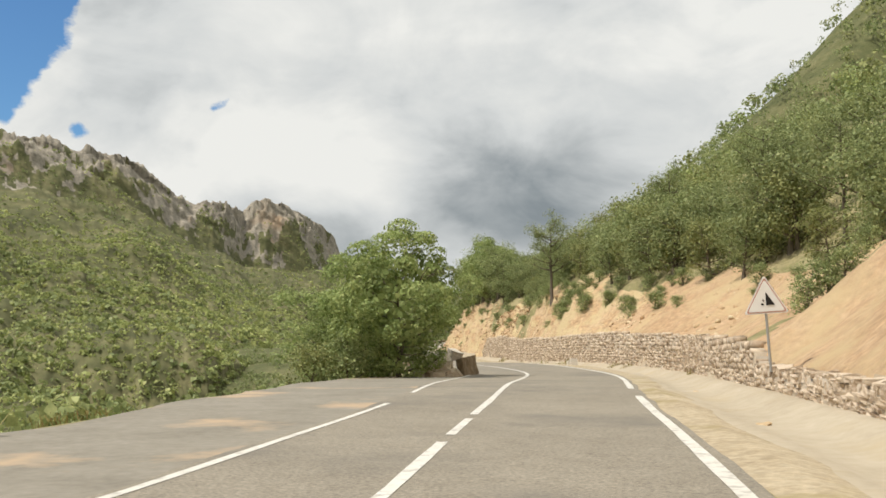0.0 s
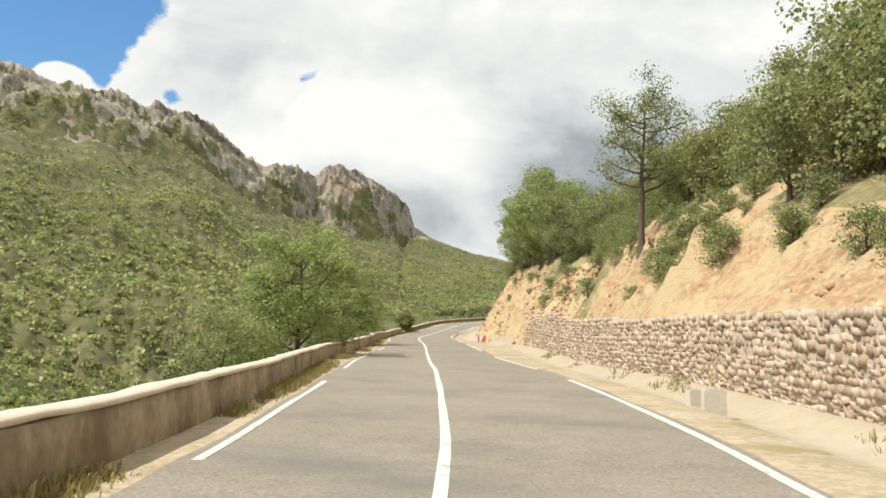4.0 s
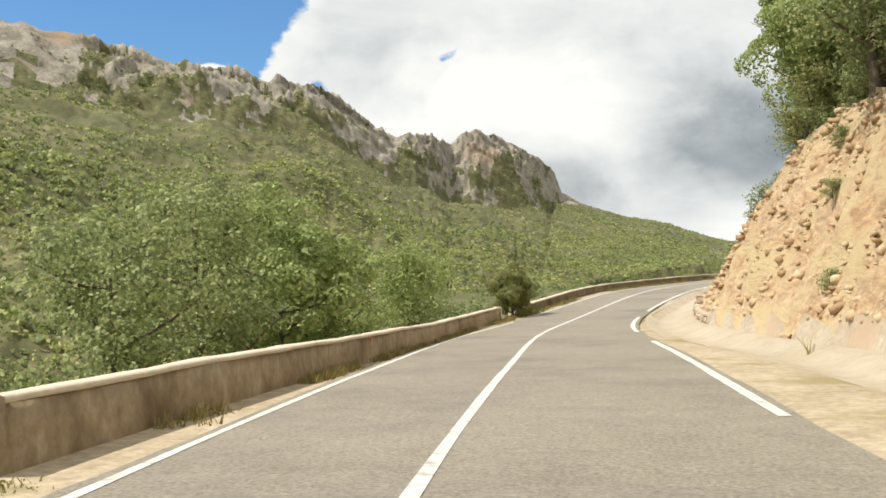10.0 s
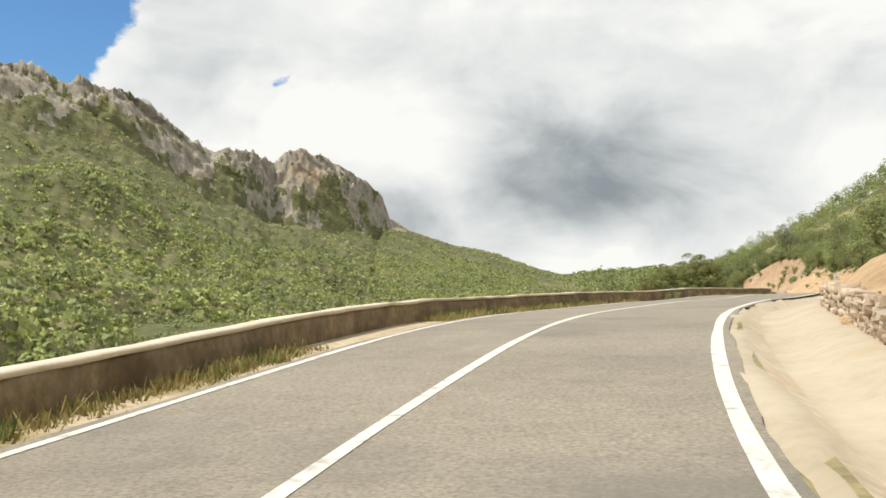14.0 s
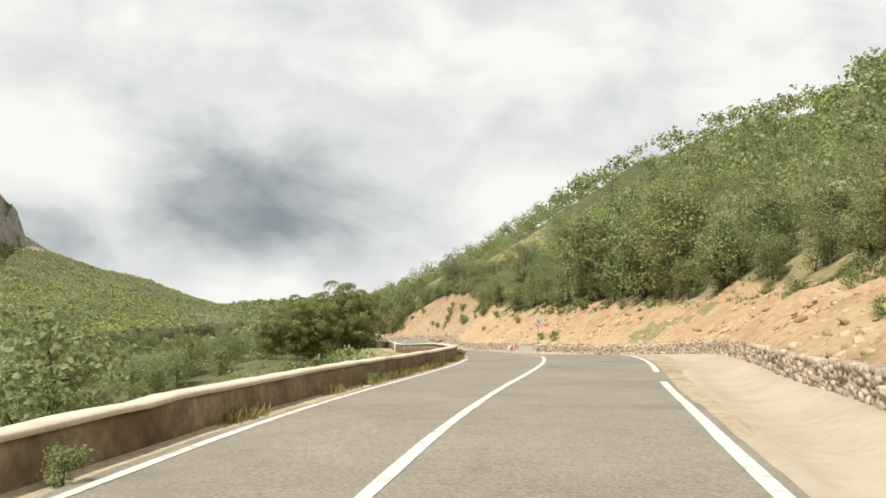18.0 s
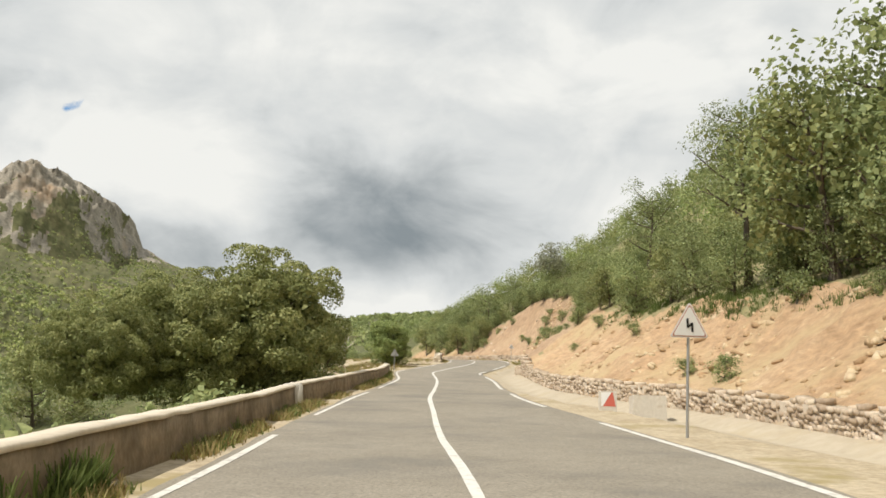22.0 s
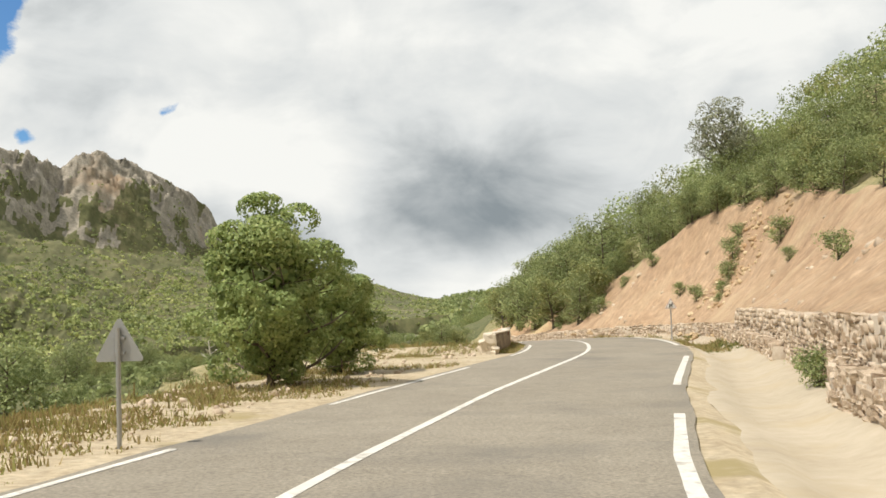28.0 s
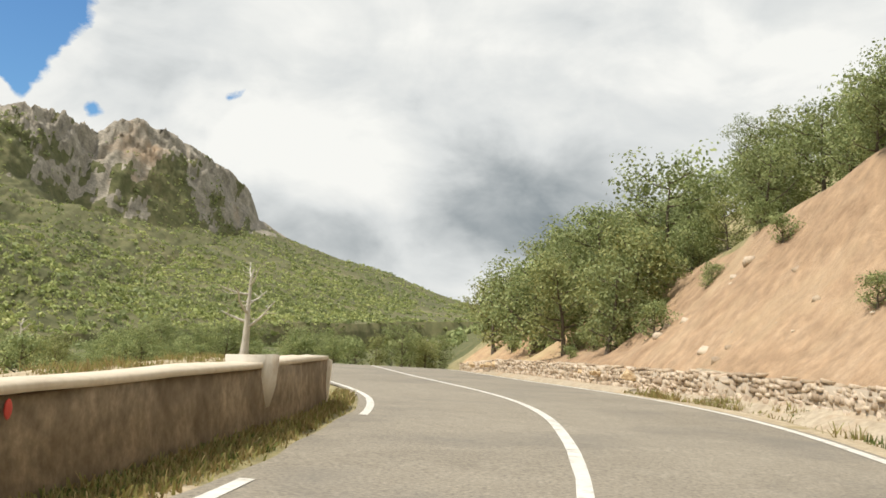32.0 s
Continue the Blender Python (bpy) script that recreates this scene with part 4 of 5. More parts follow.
# ---- retaining walls of rubble stone on the hill side ----
def pebble(seed, size=(1, 1, 1), chips=0.2, cuts=2):
    """A stone: a box cut and worn out of square."""
    rng = random.Random(seed)
    bm = bmesh.new()
    bmesh.ops.create_cube(bm, size=1.0)
    bmesh.ops.subdivide_edges(bm, edges=bm.edges[:], cuts=1, use_grid_fill=True)
    for v in bm.verts:
        r = v.co.length
        v.co = v.co * (0.5 / max(r, 1e-6)) ** 0.07 * (1 + chips * (rng.random() - 0.5))
        v.co += Vector((rng.random() - 0.5, rng.random() - 0.5, rng.random() - 0.5)) * chips * 0.5
    bm.normal_update()
    me = bpy.data.meshes.new("stone")
    bm.to_mesh(me)
    bm.free()
    return me


STONE_SHAPES = [pebble(k, chips=0.34) for k in range(8)]
for me in STONE_SHAPES:
    me.materials.append(STONE)
def rough_box(seed):
    rng = np.random.default_rng(seed)
    v = np.array([(x, y, z) for z in (-0.5, 0.5) for y in (-0.5, 0.5) for x in (-0.5, 0.5)]) * (0.94 + 0.12 * rng.random((8, 1)))
    return v + 0.16 * (rng.random((8, 3)) - 0.5)


BOX_V = [rough_box(k) for k in range(12)]
BOX_F = np.array([(0, 2, 3, 1), (4, 5, 7, 6), (0, 1, 5, 4), (2, 6, 7, 3), (0, 4, 6, 2), (1, 3, 7, 5)])


def stone_wall(u0, u1, label, near, off=0.0, tall=0.0):
    """A rough-built wall: mortar core, and stones set proud of it; near is the stretch whose stones stand singly."""
    dw, hh = (lambda x: float(eased(x, WALL_D)) + off), (lambda x: tall or float(knots(x, WALL_H)))
    mid = (u0 + u1) / 2
    base = spot(mid, dw(mid))
    top = thing("stone_wall", base, label, "stone wall", "retaining walls along the road")
    u = np.linspace(u0, u1, max(3, int((u1 - u0) / 0.8)))
    sweep("wall_core", u, lambda x: [(dw(x) + 0.03, -0.45), (dw(x) + 0.035 + 0.03 * hh(x), hh(x) - 0.06), (dw(x) + 0.62, hh(x) - 0.06), (dw(x) + 0.62, -0.45)], MORTAR, top, seed=int(u0), rough=0.05)
    rng = np.random.default_rng(int(u0) + 40)
    spots, h = [], -0.22
    while h < 2.6:
        rise = 0.08 + 0.11 * rng.random() ** 1.5
        x = u0 + 0.2 * rng.random()
        while x < u1:
            wide = 0.11 + 0.28 * rng.random() ** 1.6
            if h + rise * 0.7 < hh(x) + 0.05 * rng.random():
                spots.append((x + wide / 2, h + rise / 2, wide, rise))
            x += wide + 0.012
        h += rise + 0.008
    spots = np.array(spots)
    single = (spots[:, 0] > near[0]) & (spots[:, 0] < near[1])
    if single.sum() > 300:
        order = np.flatnonzero(single)
        single[order[np.argsort(spots[order, 0])][300:]] = False
    pieces = []
    uu = spots[:, 0]
    d = eased(uu, WALL_D) + off + 0.195 + 0.022 * rng.normal(size=len(uu)) + 0.05 * spots[:, 1] / 2
    p = at(uu, d, spots[:, 1] + 0.02 * rng.normal(size=len(uu))) - np.array(base)
    ang = np.arctan2(-np.interp(uu, UU, SLOPE), 1.0)
    spin = rng.normal(size=len(uu)) * 0.12
    for k in range(len(uu)):
        j = int(rng.integers(0, 8))
        size = (0.3 + 0.12 * rng.random(), spots[k, 2] * 1.02, spots[k, 3] * 1.04)
        m = Matrix.LocRotScale(p[k], Euler((spin[k], 0.1 * rng.normal(), ang[k] + 0.08 * rng.normal())), size)
        if single[k]:
            ob = new("stone", STONE_SHAPES[j])
            ob.parent, ob.matrix_basis = top, m
        else:
            a = np.array(m)
            pieces.append((BOX_V[k % 12] @ a[:3, :3].T + a[:3, 3], BOX_F))
    if pieces:
        tagged(child("rubble", mesh_of("rubble", *join(pieces), STONES), top), kind="stuff")
    return top


stone_wall(-20, 26, "knee-high rubble stone wall beside the ditch", (14, 26))
stone_wall(26.2, 116.5, "tall retaining wall of pale rubble stone", (40, 52))
stone_wall(150, 206, "low rubble stone wall along the inside of the bend", (160, 206))
stone_wall(206.2, 300, "low dark rubble stone wall under the soil bank", (225, 262))
stone_wall(300.2, 344, "stepped retaining wall of pale rubble stone", (318, 340))
stone_wall(344.2, 410, "low tumbled rubble stone wall at the foot of the scar", (345, 372))

stone_wall(331, 345, "low front tier of rubble stone under the end of the wall", (332, 345), -0.35, 0.45)
stone_wall(309, 319, "low front tier of rubble stone before the retaining wall", (309, 319), -0.4, 0.5)

# ---- trees ----
OVER = "trees above the bank"
broad = tree("oak_tree", "broad leafy oak tree with several stems at the road's edge", 11, 4.9, 2.8, 0.14, 17, 0.85, 22000, 0.105, LEAF_FRESH, place=spot(38.4, -5.0, -0.45), group="roadside trees", crown=((2.9, 2.9, 2.75), 3.4, 120, 0.48))
forked = tree("oak_tree", "wide leafy oak tree with a forked trunk and low branches", 31, 5.7, 2.9, 0.08, 20, 0.85, 24000, 0.105, LEAF_FRESH, place=spot(42.5, -7.6, float(lie(42.5, -7.6)) - 0.12), group="roadside trees")
holm = tree("evergreen_tree", "small dense evergreen oak growing in a gap of the parapet", 13, 2.7, 1.0, 0.1, 16, 1.0, 22000, 0.062, LEAF_HOLM, place=spot(159.5, -3.75, -0.25), group="roadside trees", crown=((1.1, 1.1, 1.35), 1.6, 90, 0.24))
great = tree("evergreen_tree", "huge dense evergreen oak overhanging the parapet", 19, 5.6, 2.9, 0.05, 30, 1.5, 52000, 0.115, LEAF_HOLM, place=spot(282.5, -7.6, -0.6), group="roadside trees", crown=((3.85, 3.85, 3.5), 2.8, 200, 0.58))
slender = tree("tall_tree", "tall thin tree with sparse grey-green leaves above the cut", 12, 8.0, 2.5, 0.4, 20, 0.75, 9000, 0.095, LEAF_OAK, fill=0.2, place=spot(86.3, 9.3, float(lie(86.3, 9.3)) - 0.2), group=OVER)
fresh = tree("young_tree", "bushy young tree with bright green leaves", 16, 4.4, 1.9, 0.06, 14, 0.95, 10000, 0.11, LEAF_FRESH, fill=0.4, place=spot(153.5, -6.6, -1.0), group="roadside trees")
scraggy = tree("scraggy_tree", "thin scrub oak with bare grey limbs showing", 14, 5.0, 2.0, 0.14, 13, 0.85, 9000, 0.095, LEAF_OLIVE, fill=0.25, place=spot(133, -7.2, -1.0), group="roadside trees")
shrub = tree("shrub_bush", "low rounded green shrub", 15, 1.7, 0.9, 0.03, 10, 0.55, 1500, 0.115, LEAF_OLIVE, fill=0.4, place=spot(157, -8, -1.5), group="shrubs beside the road", split=False)
bank_scrub = tree("bank_tree", "scrubby oak with grey stems above the cut bank", 24, 4.6, 1.9, 0.12, 12, 0.9, 3300, 0.14, LEAF_OAK, fill=0.3, place=spot(60, 13.5, 6), group=OVER, split=False)
bank_holm = tree("bank_evergreen", "rounded evergreen oak above the cut bank", 23, 3.8, 1.7, 0.06, 13, 0.95, 3500, 0.14, LEAF_OLIVE, fill=0.5, place=spot(70, 15, 7.5), group=OVER, split=False)
bank_fresh = tree("bank_sapling_tree", "leafy yellow-green sapling above the cut bank", 26, 4.2, 1.6, 0.1, 12, 0.85, 3200, 0.14, LEAF_HOLM, fill=0.35, place=spot(50, 14, 6), group=OVER, split=False)


def again(proto, u, d, h=None, scale=1.0, turn=0.0, label="", tall=1.0):
    z = float(lie(u, d)) - 0.12 if h is None else h
    ob = copy_thing(proto, Matrix.Translation(spot(u, d, z)) @ pose(0, 0, 0, 0, 0, turn))
    ob.scale = (scale, scale, scale * tall)
    if label:
        tagged(ob, label)
    return ob


for p in (bank_scrub, bank_holm, bank_fresh):
    x, y, z = p.matrix_basis.translation
    u = float(y)
    d = float(eased(u, WALL_D) + eased(u, BANK_RUN)) + 2.5
    p.matrix_basis = Matrix.Translation(spot(u, d, float(lie(u, d)) - 0.1))
again(bank_holm, 37.2, -6.8, -1.1, 0.72, 30, "dense dark bush at the foot of the oak")
again(bank_fresh, 36.4, -8.2, -1.4, 0.62, 120, "dense yellow-green bush beside the gravel")
again(fresh, 40.5, -6.6, -1.0, 0.8, 30)
open_oak = tree("oak_tree", "wide leafy oak tree with a forked trunk on the open ground", 33, 4.2, 2.0, 0.12, 16, 0.85, 26000, 0.085, LEAF_FRESH, place=spot(323.3, -5.7, -0.4), group="roadside trees", crown=((1.55, 1.6, 2.05), 2.6, 60, 0.46))
again(open_oak, 327.5, -5.6, -0.35, 0.72, 130, "smaller leafy oak tree beside a larger one")
again(scraggy, 43, -7.5, None, 1.0, 20)
again(forked, 92.5, -6.6, -0.8, 1.15, 40, "broad leafy oak tree standing below the parapet")
again(fresh, 89, -8.2, None, 0.9, 10)
again(scraggy, 84, -9, None, 1.0, 60)
again(forked, 108.5, -5.4, -0.7, 0.98, 200, "broad leafy oak tree overhanging the parapet")
again(scraggy, 121.5, -6.2, -1.0, 0.75, 290)
again(scraggy, 128, -7.0, None, 1.0, 170)
again(broad, 140, -7.6, None, 1.1, 300, "broad leafy oak tree standing below the parapet")
again(broad, 146, -8.4, None, 0.95, 30, "broad leafy oak tree standing below the parapet")
again(scraggy, 136, -9, None, 1.3, 20)
for u, d, s, a, t in ((280.5, -10.4, 0.8, 250, 1.0), (277, -12.8, 0.6, 90, 1.0), (293, -11.5, 0.6, 20, 0.9)):
    again(great, u, d, -0.5, s, a, "", t)
again(holm, 313.7, -8.6, -0.4, 1.25, 10, "rounded evergreen oak on the open ground")
again(fresh, 306, -9.6, None, 0.7, 80)
again(holm, 300, -11.5, None, 1.15, 190)
tree("tall_tree", "tall grey tree with bare limbs on the crest above the scar", 52, 7.0, 2.3, 0.42, 18, 0.75, 6500, 0.1, LEAF_GREY, crown=((2.2, 2.2, 2.1), 5.3, 60, 0.55), place=spot(363.5, 14.1, float(lie(363.5, 14.1)) - 0.3), group=OVER)
again(slender, 33, 15.5, None, 1.1, 15)
again(slender, 53, 14.5, None, 0.9, 115)
again(slender, 381, 16.5, None, 0.7, 95)
again(slender, 71, 15, None, 0.85, 15)
again(slender, 280, 12.8, None, 1.0, 70)
again(broad, 152.5, 11.3, None, 1.2, 70, "spreading oak leaning out over the rock cut")
again(broad, 157.5, 12.0, None, 1.35, 150, "spreading oak leaning out over the rock cut")
for u, k, s in ((247.5, 2.2, 1.15), (252, 1.5, 1.2), (257, 0.6, 1.35), (260.5, 1.6, 1.75), (264, 1.0, 1.6), (268, 2.0, 1.8), (272, 1.2, 1.6), (276, 2.2, 1.6)):
    again((bank_holm, bank_scrub, bank_fresh)[int(u) % 3], u, float(eased(u, WALL_D) + eased(u, BANK_RUN)) + k, None, s, u * 50)
for k in range(48):
    u, d = 205 + 122 * ((k * 0.618) % 1), -9.5 - 36 * ((k * 0.377 + 0.2) % 1)
    if d > -13 and u > 262:
        d -= 6
    again((bank_holm, bank_fresh, bank_scrub)[k % 3], u, d, None, 0.6 + 0.45 * ((k * 0.73) % 1), k * 77, "bushy evergreen tree on the slope below the parapet")
for k in range(26):
    again((bank_holm, bank_fresh, bank_holm, bank_scrub)[k % 4], 388 + 46 * ((k * 0.618) % 1), -11 - 34 * ((k * 0.377) % 1), None, 0.5 + 0.35 * ((k * 0.73) % 1), k * 77, "bushy green tree on the valley floor")
rng = np.random.default_rng(91)
for k in range(95):
    u, d = 397 + 48 * rng.random() ** 1.3, 7 - 62 * rng.random()
    if u < 410 and d > -9:
        u += 13
    again((bank_holm, bank_fresh, bank_scrub, shrub)[k % 4], u, d, None, (0.4 + 0.4 * rng.random()) * (1.6 if k % 4 == 3 else 1), k * 77, "bushy green tree on the valley floor" if k % 4 < 3 else "low green bush on the valley floor")
for k in range(45):
    again(shrub, 372 + 28 * rng.random(), -9.5 - 24 * rng.random() ** 0.8, None, 0.35 + 0.5 * rng.random(), k * 50, "low green bush on the valley floor")
for u, d, s in ((355.2, 8.6, 0.3), (355.8, 9.1, 0.42), (356.4, 9.8, 0.6), (357.1, 10.5, 0.7), (358, 11.4, 0.5), (361, 9.2, 0.45), (347.6, 9.6, 0.4), (322, 6.2, 0.45), (322.8, 6.3, 0.35), (373, 8.6, 0.7), (377, 8.8, 0.8), (381, 9, 0.6)):
    again(shrub, u, d, None, s, u * 31)
for k in range(14):
    u = 347 + 1.5 * k
    again((bank_scrub, bank_holm, shrub)[k % 3], u, float(eased(u, WALL_D) + eased(u, BANK_RUN)) + 0.3 + 0.5 * (k % 2), None, (0.55, 0.6, 1.0)[k % 3], k * 71, "dark scrub overhanging the top of the scar")
for k in range(20):
    u = 377 + 1.6 * k
    d = float(eased(u, WALL_D)) + (1.4, 2.6, 4.0, 5.4)[k % 4]
    again((bank_scrub, bank_fresh, bank_holm)[k % 3], u, d, None, 0.85 + 0.4 * ((k * 0.618) % 1), k * 83, "leafy oak growing low on the bank past the scar")
for u, s in ((200.5, 0.15), (202.2, 0.18), (214, 0.14), (236, 0.18), (238, 0.22)):
    again(shrub, u, float(eased(u, WALL_L, 3)) + 0.3, -0.05, s, u * 31, "small yellow-green bush at the foot of the parapet")
again(slender, 46, 15, None, 0.8, 150)
again(slender, 228, 17, None, 0.85, 190)
again(slender, 300, 13, None, 0.9, 250)
for u, s in ((126, 1.35), (131, 1.6), (136.5, 1.7), (142, 1.4), (121, 1.2)):
    again(scraggy if s != 1.6 else broad, u, float(eased(u, WALL_D) + eased(u, BANK_RUN)) + 0.3, None, s * (0.8 if s == 1.6 else 1.0), u * 40, "spreading oak leaning out over the rock cut")

rng = np.random.default_rng(77)
for u in np.arange(-8, 440, 3.0):
    edge = float(eased(u, WALL_D) + eased(u, BANK_RUN)) + 0.2
    for k, (lo, hi) in enumerate(((0.0, 1.6), (1.6, 4), (3.8, 8))):
        if 154 < u < 188 and k < 1:
            continue
        d = edge + lo + (hi - lo) * rng.random()
        p = [bank_scrub, bank_holm, bank_fresh, bank_scrub, bank_holm][rng.integers(0, 5)]
        size = (0.55 + 0.4 * rng.random()) * (1.4 if u < 75 else 1.1 if u < 150 else 0.95) * (0.8 if k == 0 else 1)
        again(p, u + rng.normal() * 1.2, d, None, size, rng.random() * 360)
for k in range(230):
    u = rng.uniform(-5, 420)
    dw, rb = float(eased(u, WALL_D)), float(eased(u, BANK_RUN))
    if (220 < u < 300 or 335 < u < 372) and rng.random() < 0.65:
        continue
    again(shrub, u, dw + 0.6 + rb * rng.random() ** 0.6, None, 0.3 + 0.4 * rng.random(), rng.random() * 360)


def forest():
    rng = np.random.default_rng(9)
    for n, lo, hi, per, leaf, tag in ((1700, 6, 40, 260, 0.09, "near"), (7500, 30, 260, 40, 0.25, "far")):
        u, up = rng.uniform(-30, 690, n), lo + (hi - lo) * rng.random(n) ** (1.0 if tag == "near" else 1.4)
        d = eased(u, WALL_D) + eased(u, BANK_RUN) + up
        p = at(u, d, lie(u, d))
        r = 1.4 + 1.7 * rng.random(n) ** 1.5
        p[:, 2] += r * 0.9
        pick = rng.random(n)
        for a, b, mat, name in ((0, 0.5, LEAF_OLIVE, "hill_forest_olive"), (0.5, 0.68, LEAF_OAK, "hill_forest_dark"), (0.68, 0.86, LEAF_HOLM, "hill_forest_holm"), (0.86, 1, LEAF_FRESH, "hill_forest_fresh")):
            k = (pick >= a) & (pick < b)
            tagged(new(name, mesh_of(name, *clumps(p[k], r[k], per, leaf, rng, 1.1), mat)), "oak forest covering the hill above the road", "forest", kind="stuff")
    n = 2600
    x, y = rng.uniform(-30, 520, n), rng.uniform(690, 1500, n)
    p = np.stack([x, y, float(CZ[-1]) + lie(0 * x + 700, x - float(CX[-1])) + 1.0], -1)
    tagged(new("far_forest", mesh_of("far_forest", *clumps(p, 2.5 + 2.5 * rng.random(n), 12, 0.7, rng, 0.9), LEAF_OLIVE)), "distant wooded hillside beyond the pass", "forest", kind="stuff")
    n, share = 15000, rng.random(15000)
    u, d = np.where(share < 0.33, rng.uniform(120, 310, n), np.where(share < 0.68, rng.uniform(-30, 130, n), rng.uniform(-60, 640, n))), -7 - 130 * rng.random(n) ** 1.35
    ok = fbm(u, d, 22, 3, 8) + np.where(u < 300, 0.5, 0.36) > 0.5 * rng.random(n)
    u, d = u[ok], d[ok]
    flat = u > 300
    d = np.where(flat, d - 8, d)
    far = np.clip((-d - 8) / 60, 0, 1)
    p = at(u, d, lie(u, d) + 0.25)
    r = (0.55 + 1.3 * rng.random(len(u)) ** 2) * (0.8 + 0.5 * far)
    near = -d < 40
    for k, mat, per, leaf, name in ((near, LEAF_OLIVE, 54, 0.2, "slope_scrub"), (~near & (r > 1.1), LEAF_OAK, 26, 0.33, "valley_oaks"), (~near & (r <= 1.1), LEAF_OLIVE, 26, 0.33, "valley_scrub")):
        tagged(new(name, mesh_of(name, *clumps(p[k], r[k], per, leaf, rng, 0.9), mat)), "thick scrub on the slope below the road", "scrub", kind="stuff")


forest()

# ---- verge grass, rubble and boulders ----
def blades(u, d, height, rng, per=9, lift=None):
    """Tufts of upright grass blades at stations u, d."""
    p = at(u, d, lie(u, d) if lift is None else lift)
    n = len(u) * per
    c = np.repeat(p, per, 0) + rng.normal(size=(n, 3)) * [0.07, 0.07, 0]
    h = np.repeat(height, per) * (0.5 + 0.7 * rng.random(n))
    ang = rng.random(n) * 6.283
    side = np.stack([np.cos(ang), np.sin(ang), 0 * ang], 1) * (0.008 + 0.012 * rng.random(n))[:, None]
    tip = c + np.stack([0.35 * h * rng.normal(size=n), 0.35 * h * rng.normal(size=n), h], 1)
    v = np.stack([c - side, c + side, tip + side * 0.35, tip - side * 0.35], 1)
    return v.reshape(-1, 3), np.arange(4 * n).reshape(-1, 4)


def grass():
    rng = np.random.default_rng(31)
    def band(name, mat, label, n, u0, u1, d0, d1, h0, h1, patch=0.1):
        u = rng.uniform(u0, u1, n)
        k = rng.random(n) ** 0.7
        d = (d0(u) if callable(d0) else d0) * (1 - k) + (d1(u) if callable(d1) else d1) * k
        ok = fbm(u, d, 3.0, 3, 5) + patch > 0.35 * rng.random(n)
        u, d = u[ok], d[ok]
        tagged(new(name, mesh_of(name, *blades(u, d, h0 + (h1 - h0) * rng.random(len(u)) ** 2, rng), mat)), label, "grass", kind="stuff")
    inner, foot = (lambda u: line_l(u) - 0.4), (lambda u: eased(u, WALL_L, 3) + 0.1)
    band("verge_straw", STRAW, "dry yellow grass at the foot of the parapet", 17000, 46, 306, inner, foot, 0.03, 0.2, 0.2)
    band("verge_grass", GREEN_GRASS, "green weeds at the foot of the parapet", 2600, 160, 306, inner, foot, 0.04, 0.28, -0.03)
    band("tall_weeds", GREEN_GRASS, "tall green weeds grown up against the parapet", 1500, 240, 250, lambda u: line_l(u) - 0.75, foot, 0.12, 0.45, 0.25)
    band("bend_grass", GREEN_GRASS, "grass at the foot of the short parapet", 700, 340, 354, inner, foot, 0.03, 0.11, -0.05)
    band("bend_straw_tufts", STRAW, "dry grass at the foot of the short parapet", 4200, 338, 358, inner, foot, 0.03, 0.13, 0.3)
    band("field_straw", STRAW, "dry weeds on the open ground beside the road", 13000, 300, 400, -4.2, -20, 0.06, 0.34, 0.12)
    band("shoulder_straw", STRAW, "short dry grass along the road shoulder", 7000, 296, 337, lambda u: line_l(u) - 0.6, -8, 0.03, 0.13, 0.15)
    band("field_grass", GREEN_GRASS, "patches of green weeds on the open ground", 3000, 330, 420, -5, -26, 0.06, 0.3, -0.05)
    band("lay_by_weeds", STRAW, "dry weeds at the edge of the gravel", 2600, -4, 48, -6.6, -9.5, 0.08, 0.5, 0.1)
    band("ditch_weeds", STRAW, "dry weeds along the foot of the stone wall", 700, 40, 135, lambda u: eased(u, WALL_D) - 0.1, lambda u: eased(u, WALL_D) - 0.9, 0.08, 0.4, -0.12)
    band("crest_grass", GREEN_GRASS, "grass along the crest of the bank", 5000, 190, 300, lambda u: eased(u, WALL_D) + eased(u, BANK_RUN) + 3, lambda u: eased(u, WALL_D) + eased(u, BANK_RUN) * 0.9, 0.1, 0.4, 0.1)
    band("bend_green", GREEN_GRASS, "short green grass on the outside of the bend", 2400, 338, 360, lambda u: line_r(u) + 0.9, lambda u: eased(u, WALL_D) - 0.3, 0.03, 0.14, 0.12)
    band("bend_straw", STRAW, "dry grass on the outside of the bend", 4200, 338, 366, lambda u: line_r(u) + 0.6, lambda u: eased(u, WALL_D) - 0.4, 0.06, 0.25, 0.05)


grass()


def loose_stones(name, label, n, u0, u1, k0, k1, small, large, seed, mat=None, flat=0.5, cover=0.1):
    """Stones strewn over the bank between two shares of its run."""
    rng = np.random.default_rng(seed)
    u = rng.uniform(u0, u1, n)
    d = eased(u, WALL_D) + 0.4 + eased(u, BANK_RUN) * rng.uniform(k0, k1, n)
    ok = fbm(u, d, 4.0, 3, seed) + cover > 0.3 * rng.random(n)
    u, d = u[ok], d[ok]
    p = at(u, d, lie(u, d) - 0.07)
    pieces = []
    for q in p:
        j, s = int(rng.integers(0, 12)), small + (large - small) * rng.random() ** 3
        a = np.array(Matrix.LocRotScale(q, Euler(rng.normal(size=3) * [0.35, 0.35, 0.6]), (s, s * (0.7 + 0.7 * rng.random()), s * (flat + 0.4 * rng.random()))))
        pieces.append((BOX_V[j] @ a[:3, :3].T + a[:3, 3], BOX_F))
    tagged(new(name, mesh_of(name, *join(pieces), mat or STONES)), label, "stones", kind="stuff")


